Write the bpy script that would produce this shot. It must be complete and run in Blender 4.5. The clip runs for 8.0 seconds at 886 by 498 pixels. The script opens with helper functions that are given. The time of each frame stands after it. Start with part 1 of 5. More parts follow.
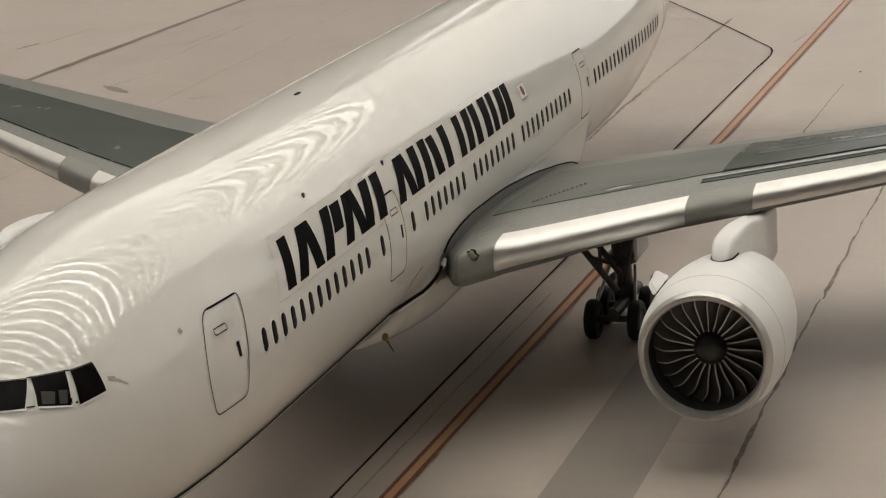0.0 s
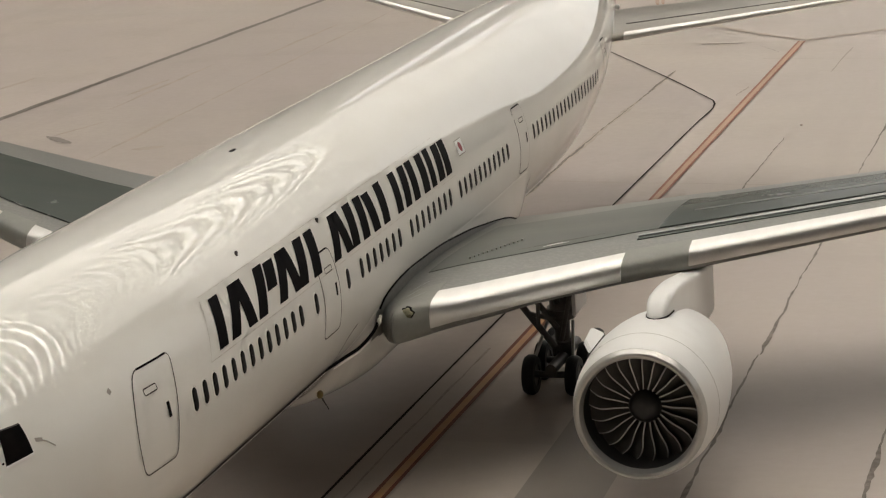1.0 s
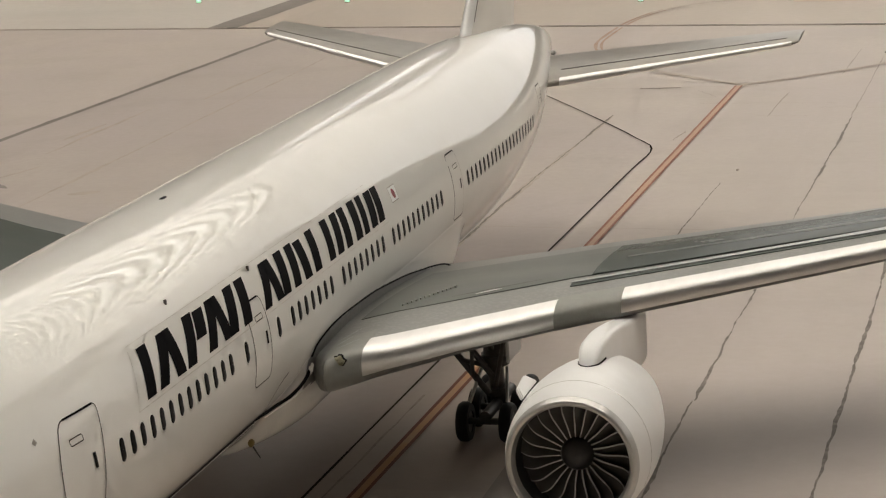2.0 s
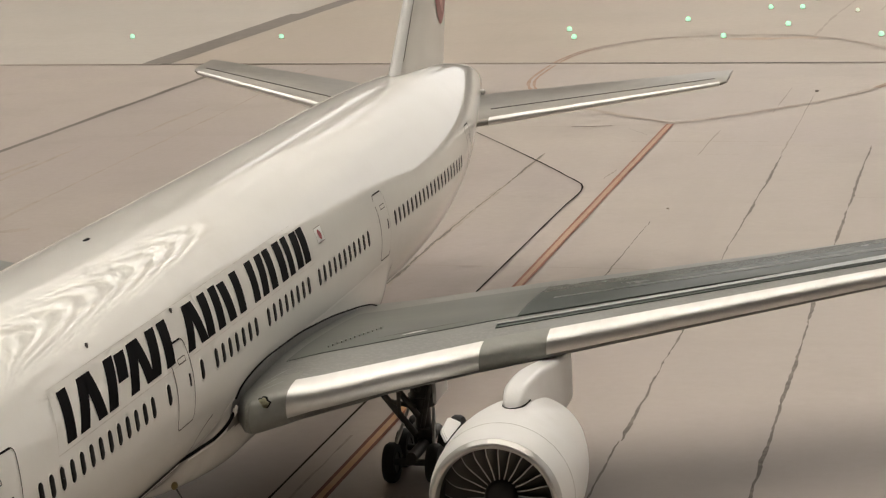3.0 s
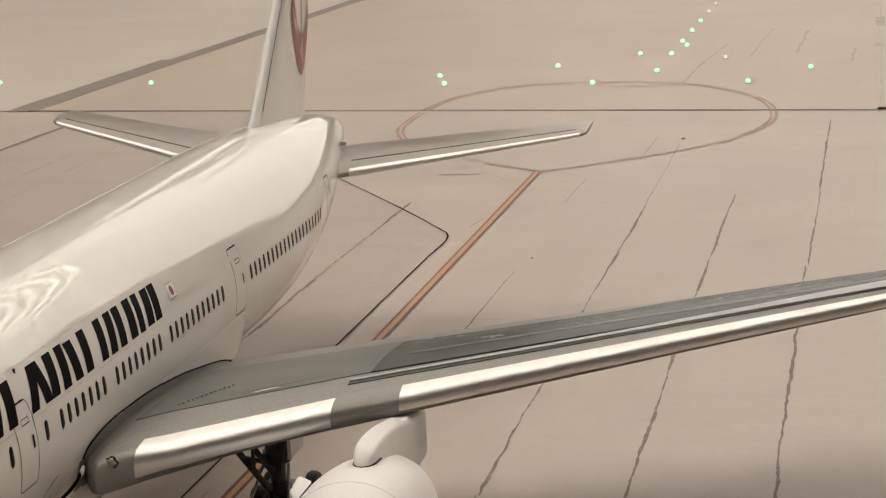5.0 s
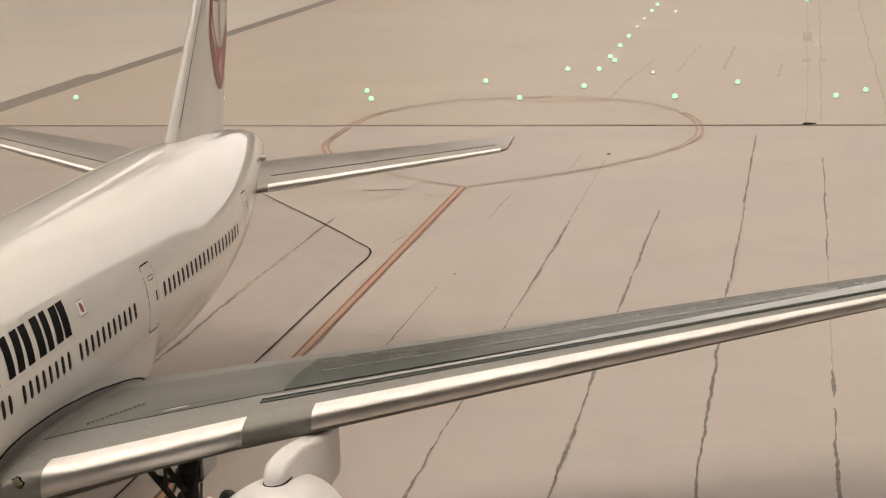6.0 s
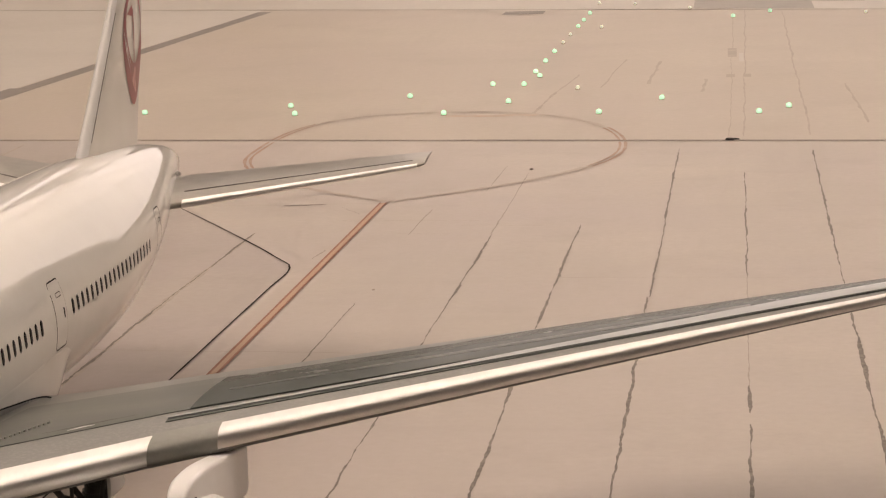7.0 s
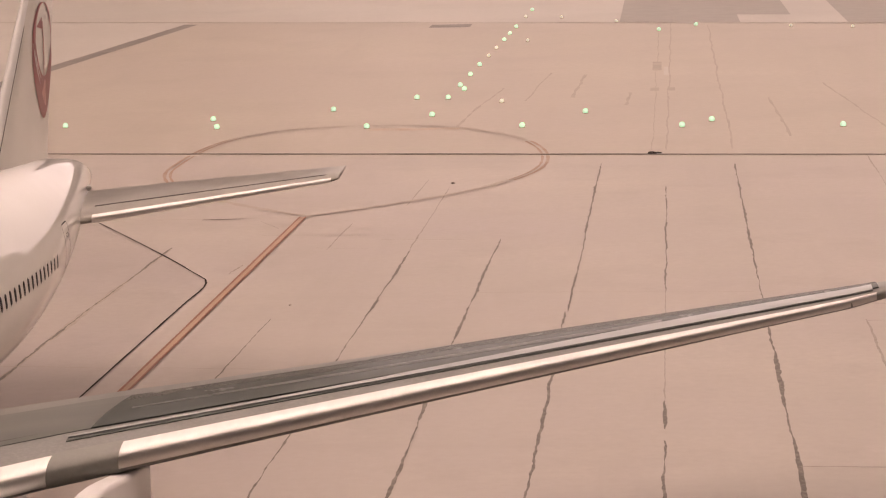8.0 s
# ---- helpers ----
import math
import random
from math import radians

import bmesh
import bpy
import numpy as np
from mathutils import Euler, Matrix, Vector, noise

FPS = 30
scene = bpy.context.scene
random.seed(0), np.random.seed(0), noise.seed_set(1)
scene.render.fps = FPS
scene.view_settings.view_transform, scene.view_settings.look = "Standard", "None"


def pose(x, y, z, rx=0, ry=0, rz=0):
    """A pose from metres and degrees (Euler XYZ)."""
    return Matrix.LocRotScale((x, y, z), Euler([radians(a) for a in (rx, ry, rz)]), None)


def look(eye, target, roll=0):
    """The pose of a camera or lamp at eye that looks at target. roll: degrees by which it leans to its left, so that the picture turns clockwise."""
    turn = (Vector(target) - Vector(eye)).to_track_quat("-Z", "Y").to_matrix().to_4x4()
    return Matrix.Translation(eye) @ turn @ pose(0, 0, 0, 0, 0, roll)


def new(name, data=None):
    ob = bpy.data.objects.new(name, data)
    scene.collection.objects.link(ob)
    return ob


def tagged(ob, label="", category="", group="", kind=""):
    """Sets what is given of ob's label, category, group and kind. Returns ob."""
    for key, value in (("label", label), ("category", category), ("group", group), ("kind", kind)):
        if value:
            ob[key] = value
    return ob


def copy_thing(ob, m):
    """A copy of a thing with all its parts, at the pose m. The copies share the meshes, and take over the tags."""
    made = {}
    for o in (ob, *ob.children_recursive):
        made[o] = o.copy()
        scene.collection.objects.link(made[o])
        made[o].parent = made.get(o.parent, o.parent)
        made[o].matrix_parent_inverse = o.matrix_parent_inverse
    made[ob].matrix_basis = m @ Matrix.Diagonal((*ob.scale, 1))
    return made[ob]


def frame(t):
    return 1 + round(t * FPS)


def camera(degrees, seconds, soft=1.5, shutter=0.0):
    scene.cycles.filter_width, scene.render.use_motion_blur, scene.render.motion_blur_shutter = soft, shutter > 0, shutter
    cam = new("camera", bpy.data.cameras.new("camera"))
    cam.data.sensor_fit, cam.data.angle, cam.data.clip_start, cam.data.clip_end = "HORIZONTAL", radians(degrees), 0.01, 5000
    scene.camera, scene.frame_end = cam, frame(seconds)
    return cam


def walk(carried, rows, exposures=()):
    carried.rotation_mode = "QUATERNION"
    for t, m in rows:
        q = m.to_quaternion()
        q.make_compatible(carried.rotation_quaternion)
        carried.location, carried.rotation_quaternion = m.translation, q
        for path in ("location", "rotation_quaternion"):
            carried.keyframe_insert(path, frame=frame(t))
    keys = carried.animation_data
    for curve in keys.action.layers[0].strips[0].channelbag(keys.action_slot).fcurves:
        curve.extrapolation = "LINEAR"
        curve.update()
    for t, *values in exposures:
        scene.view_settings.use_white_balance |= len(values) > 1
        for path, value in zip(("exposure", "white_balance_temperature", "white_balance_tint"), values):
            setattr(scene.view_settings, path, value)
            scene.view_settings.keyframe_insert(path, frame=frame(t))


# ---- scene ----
# Die-cast style airliner model at 1:100 on a printed airport apron.
# Aircraft numbers below are in full-size metres; S brings them to the model's size.
S = 0.01
cam = camera(22.0, 8.0, soft=1.2)
PATH = [
    (0.0, (20.029, -31.220, 19.313), (1.680, 23.861, 4.168), -3.908),
    (0.5, (20.215, -31.098, 19.401), (2.457, 24.334, 4.845), -3.726),
    (1.0, (20.373, -30.991, 19.540), (3.234, 24.764, 5.483), -3.471),
    (1.5, (20.479, -30.881, 19.580), (4.015, 25.204, 6.039), -3.362),
    (3.0, (20.934, -30.665, 19.802), (6.787, 26.336, 7.526), -2.805),
    (3.5, (21.055, -30.660, 19.894), (7.679, 26.597, 7.949), -2.690),
    (4.0, (21.187, -30.582, 19.990), (8.557, 26.902, 8.322), -2.635),
    (4.5, (21.385, -30.424, 20.087), (9.507, 27.256, 8.598), -2.530),
    (6.0, (22.036, -29.490, 19.973), (12.656, 28.740, 8.960), -2.127),
    (6.5, (22.261, -29.227, 19.953), (13.771, 29.171, 9.108), -1.976),
    (7.0, (22.555, -28.851, 19.902), (14.939, 29.695, 9.206), -1.849),
    (7.5, (22.846, -28.451, 19.862), (16.097, 30.226, 9.308), -1.745),
    (8.0, (23.150, -28.062, 19.834), (17.299, 30.737, 9.420), -1.602),
]
EXPOSE = [
    (0.0, -0.36, 6170, 10), (1.5, -0.35, 6210, 11), (3.5, -0.30, 6320, 12), (4.5, -0.29, 6450, 13), (6.0, -0.31, 6690, 16), (6.5, -0.30, 6850, 18), (7.0, -0.31, 7130, 24), (7.5, -0.34, 7360, 34), (8.0, -0.35, 7430, 38),
]
walk(cam, [(t, look(Vector(e) * S, Vector(a) * S, r)) for t, e, a, r in PATH], EXPOSE)

# ---- world and light: an indoor hall, lit from its ceiling ----
world = bpy.data.worlds.new("hall_air")
scene.world = world
world.use_nodes = True
world.node_tree.nodes["Background"].inputs[0].default_value = (1.0, 0.93, 0.85, 1)
world.node_tree.nodes["Background"].inputs[1].default_value = 0.01


# ---- materials ----
def material(name, color, rough=0.5, metal=0.0, grain=None, stain=None, bump=None, coat=0.0, spec=0.5, emit=None, layers=()):
    """grain, stain, layers: (colour, scale, low, high, amount) noise over the base colour, scale one number or three; bump: (scale, strength, distance)."""
    m = bpy.data.materials.new(name)
    m.use_nodes = True
    nt = m.node_tree
    b = nt.nodes["Principled BSDF"]
    b.inputs["Roughness"].default_value = rough
    b.inputs["Metallic"].default_value = metal
    b.inputs["Specular IOR Level"].default_value = spec
    b.inputs["Coat Weight"].default_value = coat
    b.inputs["Coat Roughness"].default_value = 0.04
    coords = nt.nodes.new("ShaderNodeTexCoord")
    rgb = nt.nodes.new("ShaderNodeRGB")
    rgb.outputs[0].default_value = (*color, 1)
    out = rgb.outputs[0]
    for layer in (*layers, grain, stain):
        if not layer:
            continue
        tint, scale, low, high, amount = layer
        n = nt.nodes.new("ShaderNodeTexNoise")
        n.inputs["Scale"].default_value, n.inputs["Detail"].default_value, n.inputs["Roughness"].default_value = 1.0, 6, 0.6
        stretch = nt.nodes.new("ShaderNodeMapping")
        stretch.inputs["Scale"].default_value = (scale,) * 3 if isinstance(scale, (int, float)) else scale
        nt.links.new(coords.outputs["Object"], stretch.inputs["Vector"])
        nt.links.new(stretch.outputs[0], n.inputs["Vector"])
        r = nt.nodes.new("ShaderNodeMapRange")
        r.inputs[1].default_value, r.inputs[2].default_value, r.inputs[4].default_value = low, high, amount
        nt.links.new(n.outputs[0], r.inputs[0])
        x = nt.nodes.new("ShaderNodeMix")
        x.data_type = "RGBA"
        nt.links.new(r.outputs[0], x.inputs[0])
        nt.links.new(out, x.inputs[6])
        x.inputs[7].default_value = (*tint, 1)
        out = x.outputs[2]
        r2 = nt.nodes.new("ShaderNodeMapRange")
        r2.inputs[3].default_value, r2.inputs[4].default_value = max(0.0, rough - 0.03), min(1.0, rough + 0.04)
        nt.links.new(n.outputs[0], r2.inputs[0])
        if layer is grain and rough > 0.15:
            nt.links.new(r2.outputs[0], b.inputs["Roughness"])
    nt.links.new(out, b.inputs["Base Color"])
    if bump:
        n = nt.nodes.new("ShaderNodeTexNoise")
        n.inputs["Scale"].default_value, n.inputs["Detail"].default_value = bump[0], 4
        nt.links.new(coords.outputs["Object"], n.inputs["Vector"])
        u = nt.nodes.new("ShaderNodeBump")
        u.inputs["Strength"].default_value, u.inputs["Distance"].default_value = bump[1], bump[2]
        nt.links.new(n.outputs[0], u.inputs["Height"])
        nt.links.new(u.outputs[0], b.inputs["Normal"])
    if emit:
        b.inputs["Emission Color"].default_value = (*emit[0], 1)
        b.inputs["Emission Strength"].default_value = emit[1]
    return m


WHITE = material("gloss_white_paint", (0.885, 0.87, 0.82), 0.015, grain=((0.855, 0.835, 0.78), 60, 0.4, 0.7, 0.5), stain=((0.76, 0.73, 0.655), 14, 0.55, 0.75, 0.35), bump=(190, 0.036, 0.0003), spec=0.5)
SATIN = material("satin_white_paint", (0.9, 0.895, 0.875), 0.34, grain=((0.84, 0.83, 0.8), 120, 0.4, 0.7, 0.4), stain=((0.76, 0.74, 0.7), 30, 0.58, 0.75, 0.4), bump=(700, 0.05, 0.0002))
WINGGREY = material("silver_grey_wing_paint", (0.21, 0.21, 0.195), 0.38, 0.2, grain=((0.28, 0.275, 0.255), 900, 0.45, 0.65, 0.7), stain=((0.24, 0.25, 0.24), 40, 0.5, 0.72, 0.5), bump=(1500, 0.15, 0.0001))
PANEL = material("dark_grey_gloss_panel", (0.088, 0.1, 0.09), 0.26, 0.0, grain=((0.096, 0.108, 0.098), 60, 0.35, 0.7, 0.5), stain=((0.108, 0.114, 0.102), (5, 40, 20), 0.45, 0.7, 0.6), spec=0.05)
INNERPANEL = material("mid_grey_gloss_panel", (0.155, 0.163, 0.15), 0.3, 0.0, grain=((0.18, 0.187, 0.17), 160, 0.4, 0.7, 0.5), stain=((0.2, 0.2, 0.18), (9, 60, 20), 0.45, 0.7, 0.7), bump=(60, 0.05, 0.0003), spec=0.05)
ROOTGREY = material("root_grey_paint", (0.25, 0.25, 0.225), 0.4, 0.15, grain=((0.3, 0.3, 0.27), 500, 0.4, 0.7, 0.5), stain=((0.36, 0.34, 0.29), 60, 0.6, 0.75, 0.6), bump=(900, 0.1, 0.0001))
FOIL = material("bright_metal_foil", (0.76, 0.745, 0.72), 0.36, 0.83, grain=((0.67, 0.655, 0.63), (400, 60, 400), 0.4, 0.7, 0.5), stain=((0.6, 0.585, 0.56), 50, 0.6, 0.8, 0.5), bump=(500, 0.03, 0.0002))
BLACK = material("black_decal", (0.004, 0.0035, 0.004), 0.35, grain=((0.008, 0.006, 0.007), 200, 0.45, 0.7, 0.6), spec=0.015)
GLASS = material("black_window_glaze", (0.005, 0.0045, 0.0045), 0.3, grain=((0.012, 0.009, 0.008), 300, 0.45, 0.65, 0.6), spec=0.06)
LINE = material("engraved_panel_line", (0.06, 0.052, 0.045), 0.6, grain=((0.13, 0.11, 0.1), 500, 0.45, 0.65, 0.7))
FAINT = material("faint_panel_line", (0.36, 0.33, 0.29), 0.5, grain=((0.5, 0.46, 0.42), 400, 0.45, 0.65, 0.7))
CLEAR = material("decal_film", (0.875, 0.86, 0.81), 0.03, grain=((0.845, 0.825, 0.77), 80, 0.4, 0.7, 0.5), bump=(190, 0.036, 0.0003), spec=0.45)
FILMEDGE = material("decal_film_edge", (0.55, 0.52, 0.465), 0.4, grain=((0.75, 0.72, 0.66), 300, 0.42, 0.62, 0.9))
RED = material("red_decal", (0.27, 0.013, 0.022), 0.3, grain=((0.36, 0.03, 0.04), 200, 0.45, 0.7, 0.5))
PINK = material("pale_pink_sheen_decal", (0.6, 0.3, 0.28), 0.35, grain=((0.45, 0.12, 0.12), 260, 0.4, 0.65, 0.8))
YELLOW = material("yellow_plastic", (0.24, 0.17, 0.035), 0.4, grain=((0.16, 0.11, 0.03), 300, 0.4, 0.65, 0.6))
PANEGREY = material("dark_grey_pane_patch", (0.035, 0.033, 0.03), 0.4, grain=((0.05, 0.047, 0.043), 400, 0.4, 0.65, 0.6))
TYRE = material("black_rubber", (0.01, 0.0095, 0.0095), 0.65, grain=((0.02, 0.019, 0.018), 500, 0.45, 0.7, 0.6), bump=(1500, 0.2, 0.0001))
STRUT = material("dark_grey_strut_paint", (0.085, 0.08, 0.072), 0.45, 0.3, grain=((0.13, 0.12, 0.11), 600, 0.45, 0.7, 0.6))
LIP = material("satin_silver_lip", (0.6, 0.59, 0.565), 0.3, 0.65, grain=((0.52, 0.51, 0.49), 300, 0.4, 0.7, 0.5))
# lighter copy of the fan metal, painting the light that blade edges catch
FANEDGE = material("fan_edge_highlight", (0.55, 0.54, 0.53), 0.45, 0.2, grain=((0.45, 0.44, 0.43), 400, 0.4, 0.7, 0.6))
FANMETAL = material("grey_fan_metal", (0.15, 0.142, 0.132), 0.42, 0.35, grain=((0.1, 0.094, 0.087), 400, 0.4, 0.7, 0.6))
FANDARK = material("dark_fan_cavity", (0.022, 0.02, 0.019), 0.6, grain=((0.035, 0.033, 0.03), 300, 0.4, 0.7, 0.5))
LAMPGLASS = material("landing_lamp_glass", (0.45, 0.44, 0.3), 0.1, 0.2, grain=((0.12, 0.11, 0.07), 500, 0.45, 0.6, 0.8), coat=0.5)
CONCRETE = material("printed_concrete", (0.465, 0.412, 0.36), 0.5, grain=((0.44, 0.385, 0.336), 240, 0.35, 0.7, 0.5), stain=((0.4, 0.348, 0.303), 17, 0.52, 0.74, 0.55), bump=(500, 0.05, 0.0002), spec=0.3,
                    layers=(((0.465, 0.402, 0.378), 3.1, 0.4, 0.62, 0.8), ((0.53, 0.468, 0.405), 5.3, 0.47, 0.7, 0.75), ((0.385, 0.335, 0.292), (26, 2.2, 1), 0.55, 0.75, 0.4), ((0.4, 0.348, 0.303), (3, 34, 1), 0.58, 0.78, 0.4)))
DARKTONE = material("darker_ground_tone", (0.42, 0.37, 0.33), 0.5, grain=((0.395, 0.345, 0.305), 240, 0.35, 0.7, 0.5), stain=((0.36, 0.312, 0.274), 17, 0.52, 0.74, 0.55), bump=(500, 0.05, 0.0002), spec=0.3,
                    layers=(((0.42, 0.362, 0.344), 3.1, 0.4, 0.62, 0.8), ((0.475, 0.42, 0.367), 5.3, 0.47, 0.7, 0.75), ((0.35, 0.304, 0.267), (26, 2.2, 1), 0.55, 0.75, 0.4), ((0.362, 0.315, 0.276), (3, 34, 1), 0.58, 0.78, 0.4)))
CONCRETE2 = material("printed_concrete_far", (0.475, 0.413, 0.345), 0.5, grain=((0.44, 0.384, 0.319), 160, 0.35, 0.7, 0.5), stain=((0.41, 0.356, 0.295), 9, 0.52, 0.74, 0.5), spec=0.3,
                     layers=(((0.47, 0.402, 0.35), 2.1, 0.4, 0.62, 0.8), ((0.525, 0.46, 0.385), 3.3, 0.47, 0.7, 0.7), ((0.4, 0.345, 0.288), (16, 1.3, 1), 0.55, 0.75, 0.4)))
PALE = material("printed_pale_concrete", (0.53, 0.487, 0.435), 0.5, grain=((0.495, 0.455, 0.406), 120, 0.35, 0.7, 0.5), stain=((0.46, 0.42, 0.375), 6, 0.5, 0.74, 0.55), spec=0.3,
                layers=(((0.57, 0.525, 0.47), 2.6, 0.45, 0.68, 0.7), ((0.46, 0.42, 0.372), (2, 9, 1), 0.54, 0.75, 0.45)))
PATCH = material("printed_grey_slab", (0.335, 0.3, 0.262), 0.5, grain=((0.3, 0.27, 0.235), 40, 0.35, 0.7, 0.7), spec=0.3)
LIGHTSLAB = material("printed_light_slab", (0.52, 0.462, 0.405), 0.5, grain=((0.48, 0.425, 0.372), 200, 0.35, 0.7, 0.5), stain=((0.45, 0.395, 0.345), 17, 0.52, 0.74, 0.5), spec=0.3)
JOINT = material("printed_joint_line", (0.15, 0.128, 0.107), 0.6, grain=((0.27, 0.235, 0.2), 420, 0.44, 0.62, 0.8), stain=((0.29, 0.25, 0.213), 60, 0.52, 0.68, 0.6), spec=0.2)
SOFTJOINT = material("faded_joint_line", (0.3, 0.26, 0.222), 0.6, grain=((0.4, 0.35, 0.302), 320, 0.42, 0.6, 0.85), stain=((0.42, 0.365, 0.315), 50, 0.48, 0.64, 0.7), spec=0.2)
FADED = material("faded_print_line", (0.4, 0.347, 0.29), 0.6, grain=((0.44, 0.383, 0.322), 30, 0.4, 0.6, 0.9), spec=0.2)
SMUDGE = material("rubber_smudge", (0.39, 0.336, 0.285), 0.6, grain=((0.45, 0.386, 0.328), 60, 0.4, 0.6, 1.0), spec=0.2)
BAND = material("printed_grey_band", (0.22, 0.195, 0.173), 0.55, grain=((0.27, 0.237, 0.208), 60, 0.4, 0.65, 0.7), spec=0.25)
DARKBAND = material("printed_dark_band", (0.165, 0.145, 0.122), 0.55, grain=((0.22, 0.192, 0.162), 60, 0.4, 0.65, 0.7), spec=0.25)
ORANGE = material("orange_taxi_line", (0.5, 0.275, 0.13), 0.5, grain=((0.48, 0.32, 0.195), 90, 0.4, 0.65, 0.8), spec=0.3)
WORNORANGE = material("worn_orange_taxi_line", (0.47, 0.29, 0.18), 0.5, grain=((0.45, 0.32, 0.22), 70, 0.4, 0.65, 0.8), spec=0.3)
RUST = material("dark_red_line_border", (0.15, 0.047, 0.024), 0.55, grain=((0.22, 0.08, 0.045), 150, 0.45, 0.65, 0.7), spec=0.3)
WORNRUST = material("worn_red_line_border", (0.27, 0.11, 0.065), 0.55, grain=((0.34, 0.17, 0.115), 150, 0.45, 0.65, 0.7), spec=0.3)
RINGGREY = material("faded_brown_ring", (0.42, 0.352, 0.29), 0.55, grain=((0.46, 0.398, 0.335), 60, 0.42, 0.62, 0.9), spec=0.3)
RINGRED = material("faded_red_ring", (0.37, 0.235, 0.165), 0.55, grain=((0.42, 0.32, 0.245), 60, 0.42, 0.62, 0.9), spec=0.3)
SEAM = material("board_seam_shadow", (0.035, 0.028, 0.024), 0.8, grain=((0.07, 0.056, 0.05), 200, 0.4, 0.7, 0.6))
GREEN = material("green_light_dot", (0.3, 0.65, 0.4), 0.4, emit=((0.52, 1.0, 0.65), 1.15))
GUIDE = material("guide_line_print", (0.025, 0.02, 0.017), 0.8, grain=((0.05, 0.042, 0.036), 200, 0.4, 0.7, 0.5), spec=0.05)
GUNGREY = material("dark_worn_rim_paint", (0.11, 0.1, 0.085), 0.45, 0.3, grain=((0.2, 0.185, 0.16), 200, 0.42, 0.65, 0.6))
TAILGREY = material("warm_silver_tailplane_paint", (0.3, 0.28, 0.243), 0.3, 0.35, grain=((0.235, 0.225, 0.205), 200, 0.4, 0.7, 0.4), stain=((0.37, 0.345, 0.3), 30, 0.5, 0.75, 0.5))
WARMDOT = material("white_light_dot", (0.75, 0.8, 0.62), 0.4, emit=((0.86, 1.0, 0.72), 0.8))
WALLPAINT = material("hall_wall_paint", (0.24, 0.22, 0.2), 0.8, grain=((0.2, 0.185, 0.17), 6, 0.4, 0.7, 0.5))
CEILPAINT = material("hall_ceiling_paint", (0.1, 0.092, 0.085), 0.85, grain=((0.08, 0.075, 0.07), 5, 0.4, 0.7, 0.5))
TUBE = material("lamp_tube", (0.9, 0.88, 0.8), 0.5, emit=((1.0, 0.93, 0.82), 3.4))
HOTTUBE = material("bright_lamp_tube", (0.9, 0.88, 0.8), 0.5, emit=((1.0, 0.93, 0.82), 11.0))
REFLECTOR = material("lamp_reflector", (0.9, 0.88, 0.8), 0.5, emit=((1.0, 0.93, 0.82), 0.08))
DIFFUSER = material("fill_diffuser", (0.9, 0.88, 0.8), 0.5, emit=((1.0, 0.94, 0.85), 0.85))
SIDEFILL = material("side_fill_glass", (0.8, 0.8, 0.78), 0.4, grain=((0.76, 0.76, 0.74), 3, 0.4, 0.7, 0.5), emit=((1.0, 0.94, 0.85), 0.7))
FROSTED = material("frosted_window_glass", (0.8, 0.8, 0.78), 0.4, grain=((0.76, 0.76, 0.74), 3, 0.4, 0.7, 0.5), emit=((1.0, 0.95, 0.87), 1.2))
# paint of unseen walls, kept paler to bounce fill onto the model
SIDEPAINT = material("pale_bounce_wall_paint", (0.3, 0.28, 0.256), 0.8, grain=((0.27, 0.252, 0.23), 6, 0.4, 0.7, 0.5))
STRIP = material("pale_grey_gloss_strip", (0.37, 0.39, 0.385), 0.3, 0.1, grain=((0.26, 0.275, 0.265), (12, 260, 100), 0.4, 0.7, 0.5), coat=0.15)
FRAMEPAINT = material("lamp_frame_paint", (0.5, 0.48, 0.44), 0.5, grain=((0.45, 0.43, 0.4), 20, 0.4, 0.7, 0.5))


# ---- mesh helpers ----
def thing(name, base, label, category, group=""):
    ob = new(name)
    ob.empty_display_size = 0.01
    ob.location = Vector(base) * S
    return tagged(ob, label, category, group)


def under(ob, parent):
    """Hangs ob, whose mesh is given in the place's own coordinates, under parent."""
    ob.parent = parent
    if parent.type == "EMPTY":
        ob.matrix_parent_inverse = Matrix.Translation(-parent.location)
    return ob


def part(name, bm, mat, parent=None, label="", smooth=True):
    bmesh.ops.transform(bm, matrix=Matrix.Scale(S, 4), verts=bm.verts)
    bmesh.ops.recalc_face_normals(bm, faces=bm.faces)
    me = bpy.data.meshes.new(name)
    bm.to_mesh(me)
    bm.free()
    for m in mat if isinstance(mat, (list, tuple)) else (mat,):
        me.materials.append(m)
    if smooth:
        me.polygons.foreach_set("use_smooth", [True] * len(me.polygons))
        me.set_sharp_from_angle(angle=radians(38))
    ob = new(name, me)
    if label:
        ob["label"] = label
    return under(ob, parent) if parent else ob


def grid_mesh(bm, rows, loop=False, flip=False):
    """Quads between rows of points; loop closes each row."""
    vs = [[bm.verts.new(p) for p in row] for row in rows]
    n = len(rows[0])
    for a, b in zip(vs, vs[1:]):
        for j in range(n if loop else n - 1):
            k = (j + 1) % n
            if a[j] is not a[k]:
                bm.faces.new((a[j], a[k], b[k], b[j]))
    return vs


def box(bm, lo, hi, bevel=0.0):
    g = bmesh.ops.create_cube(bm, size=1.0)
    lo, hi = Vector(lo), Vector(hi)
    for v in g["verts"]:
        v.co = Vector([(lo[i] + hi[i]) / 2 + v.co[i] * (hi[i] - lo[i]) for i in range(3)])
    if bevel:
        es = list({e for v in g["verts"] for e in v.link_edges})
        bmesh.ops.bevel(bm, geom=es, offset=bevel, segments=2, affect="EDGES")
    return g["verts"]


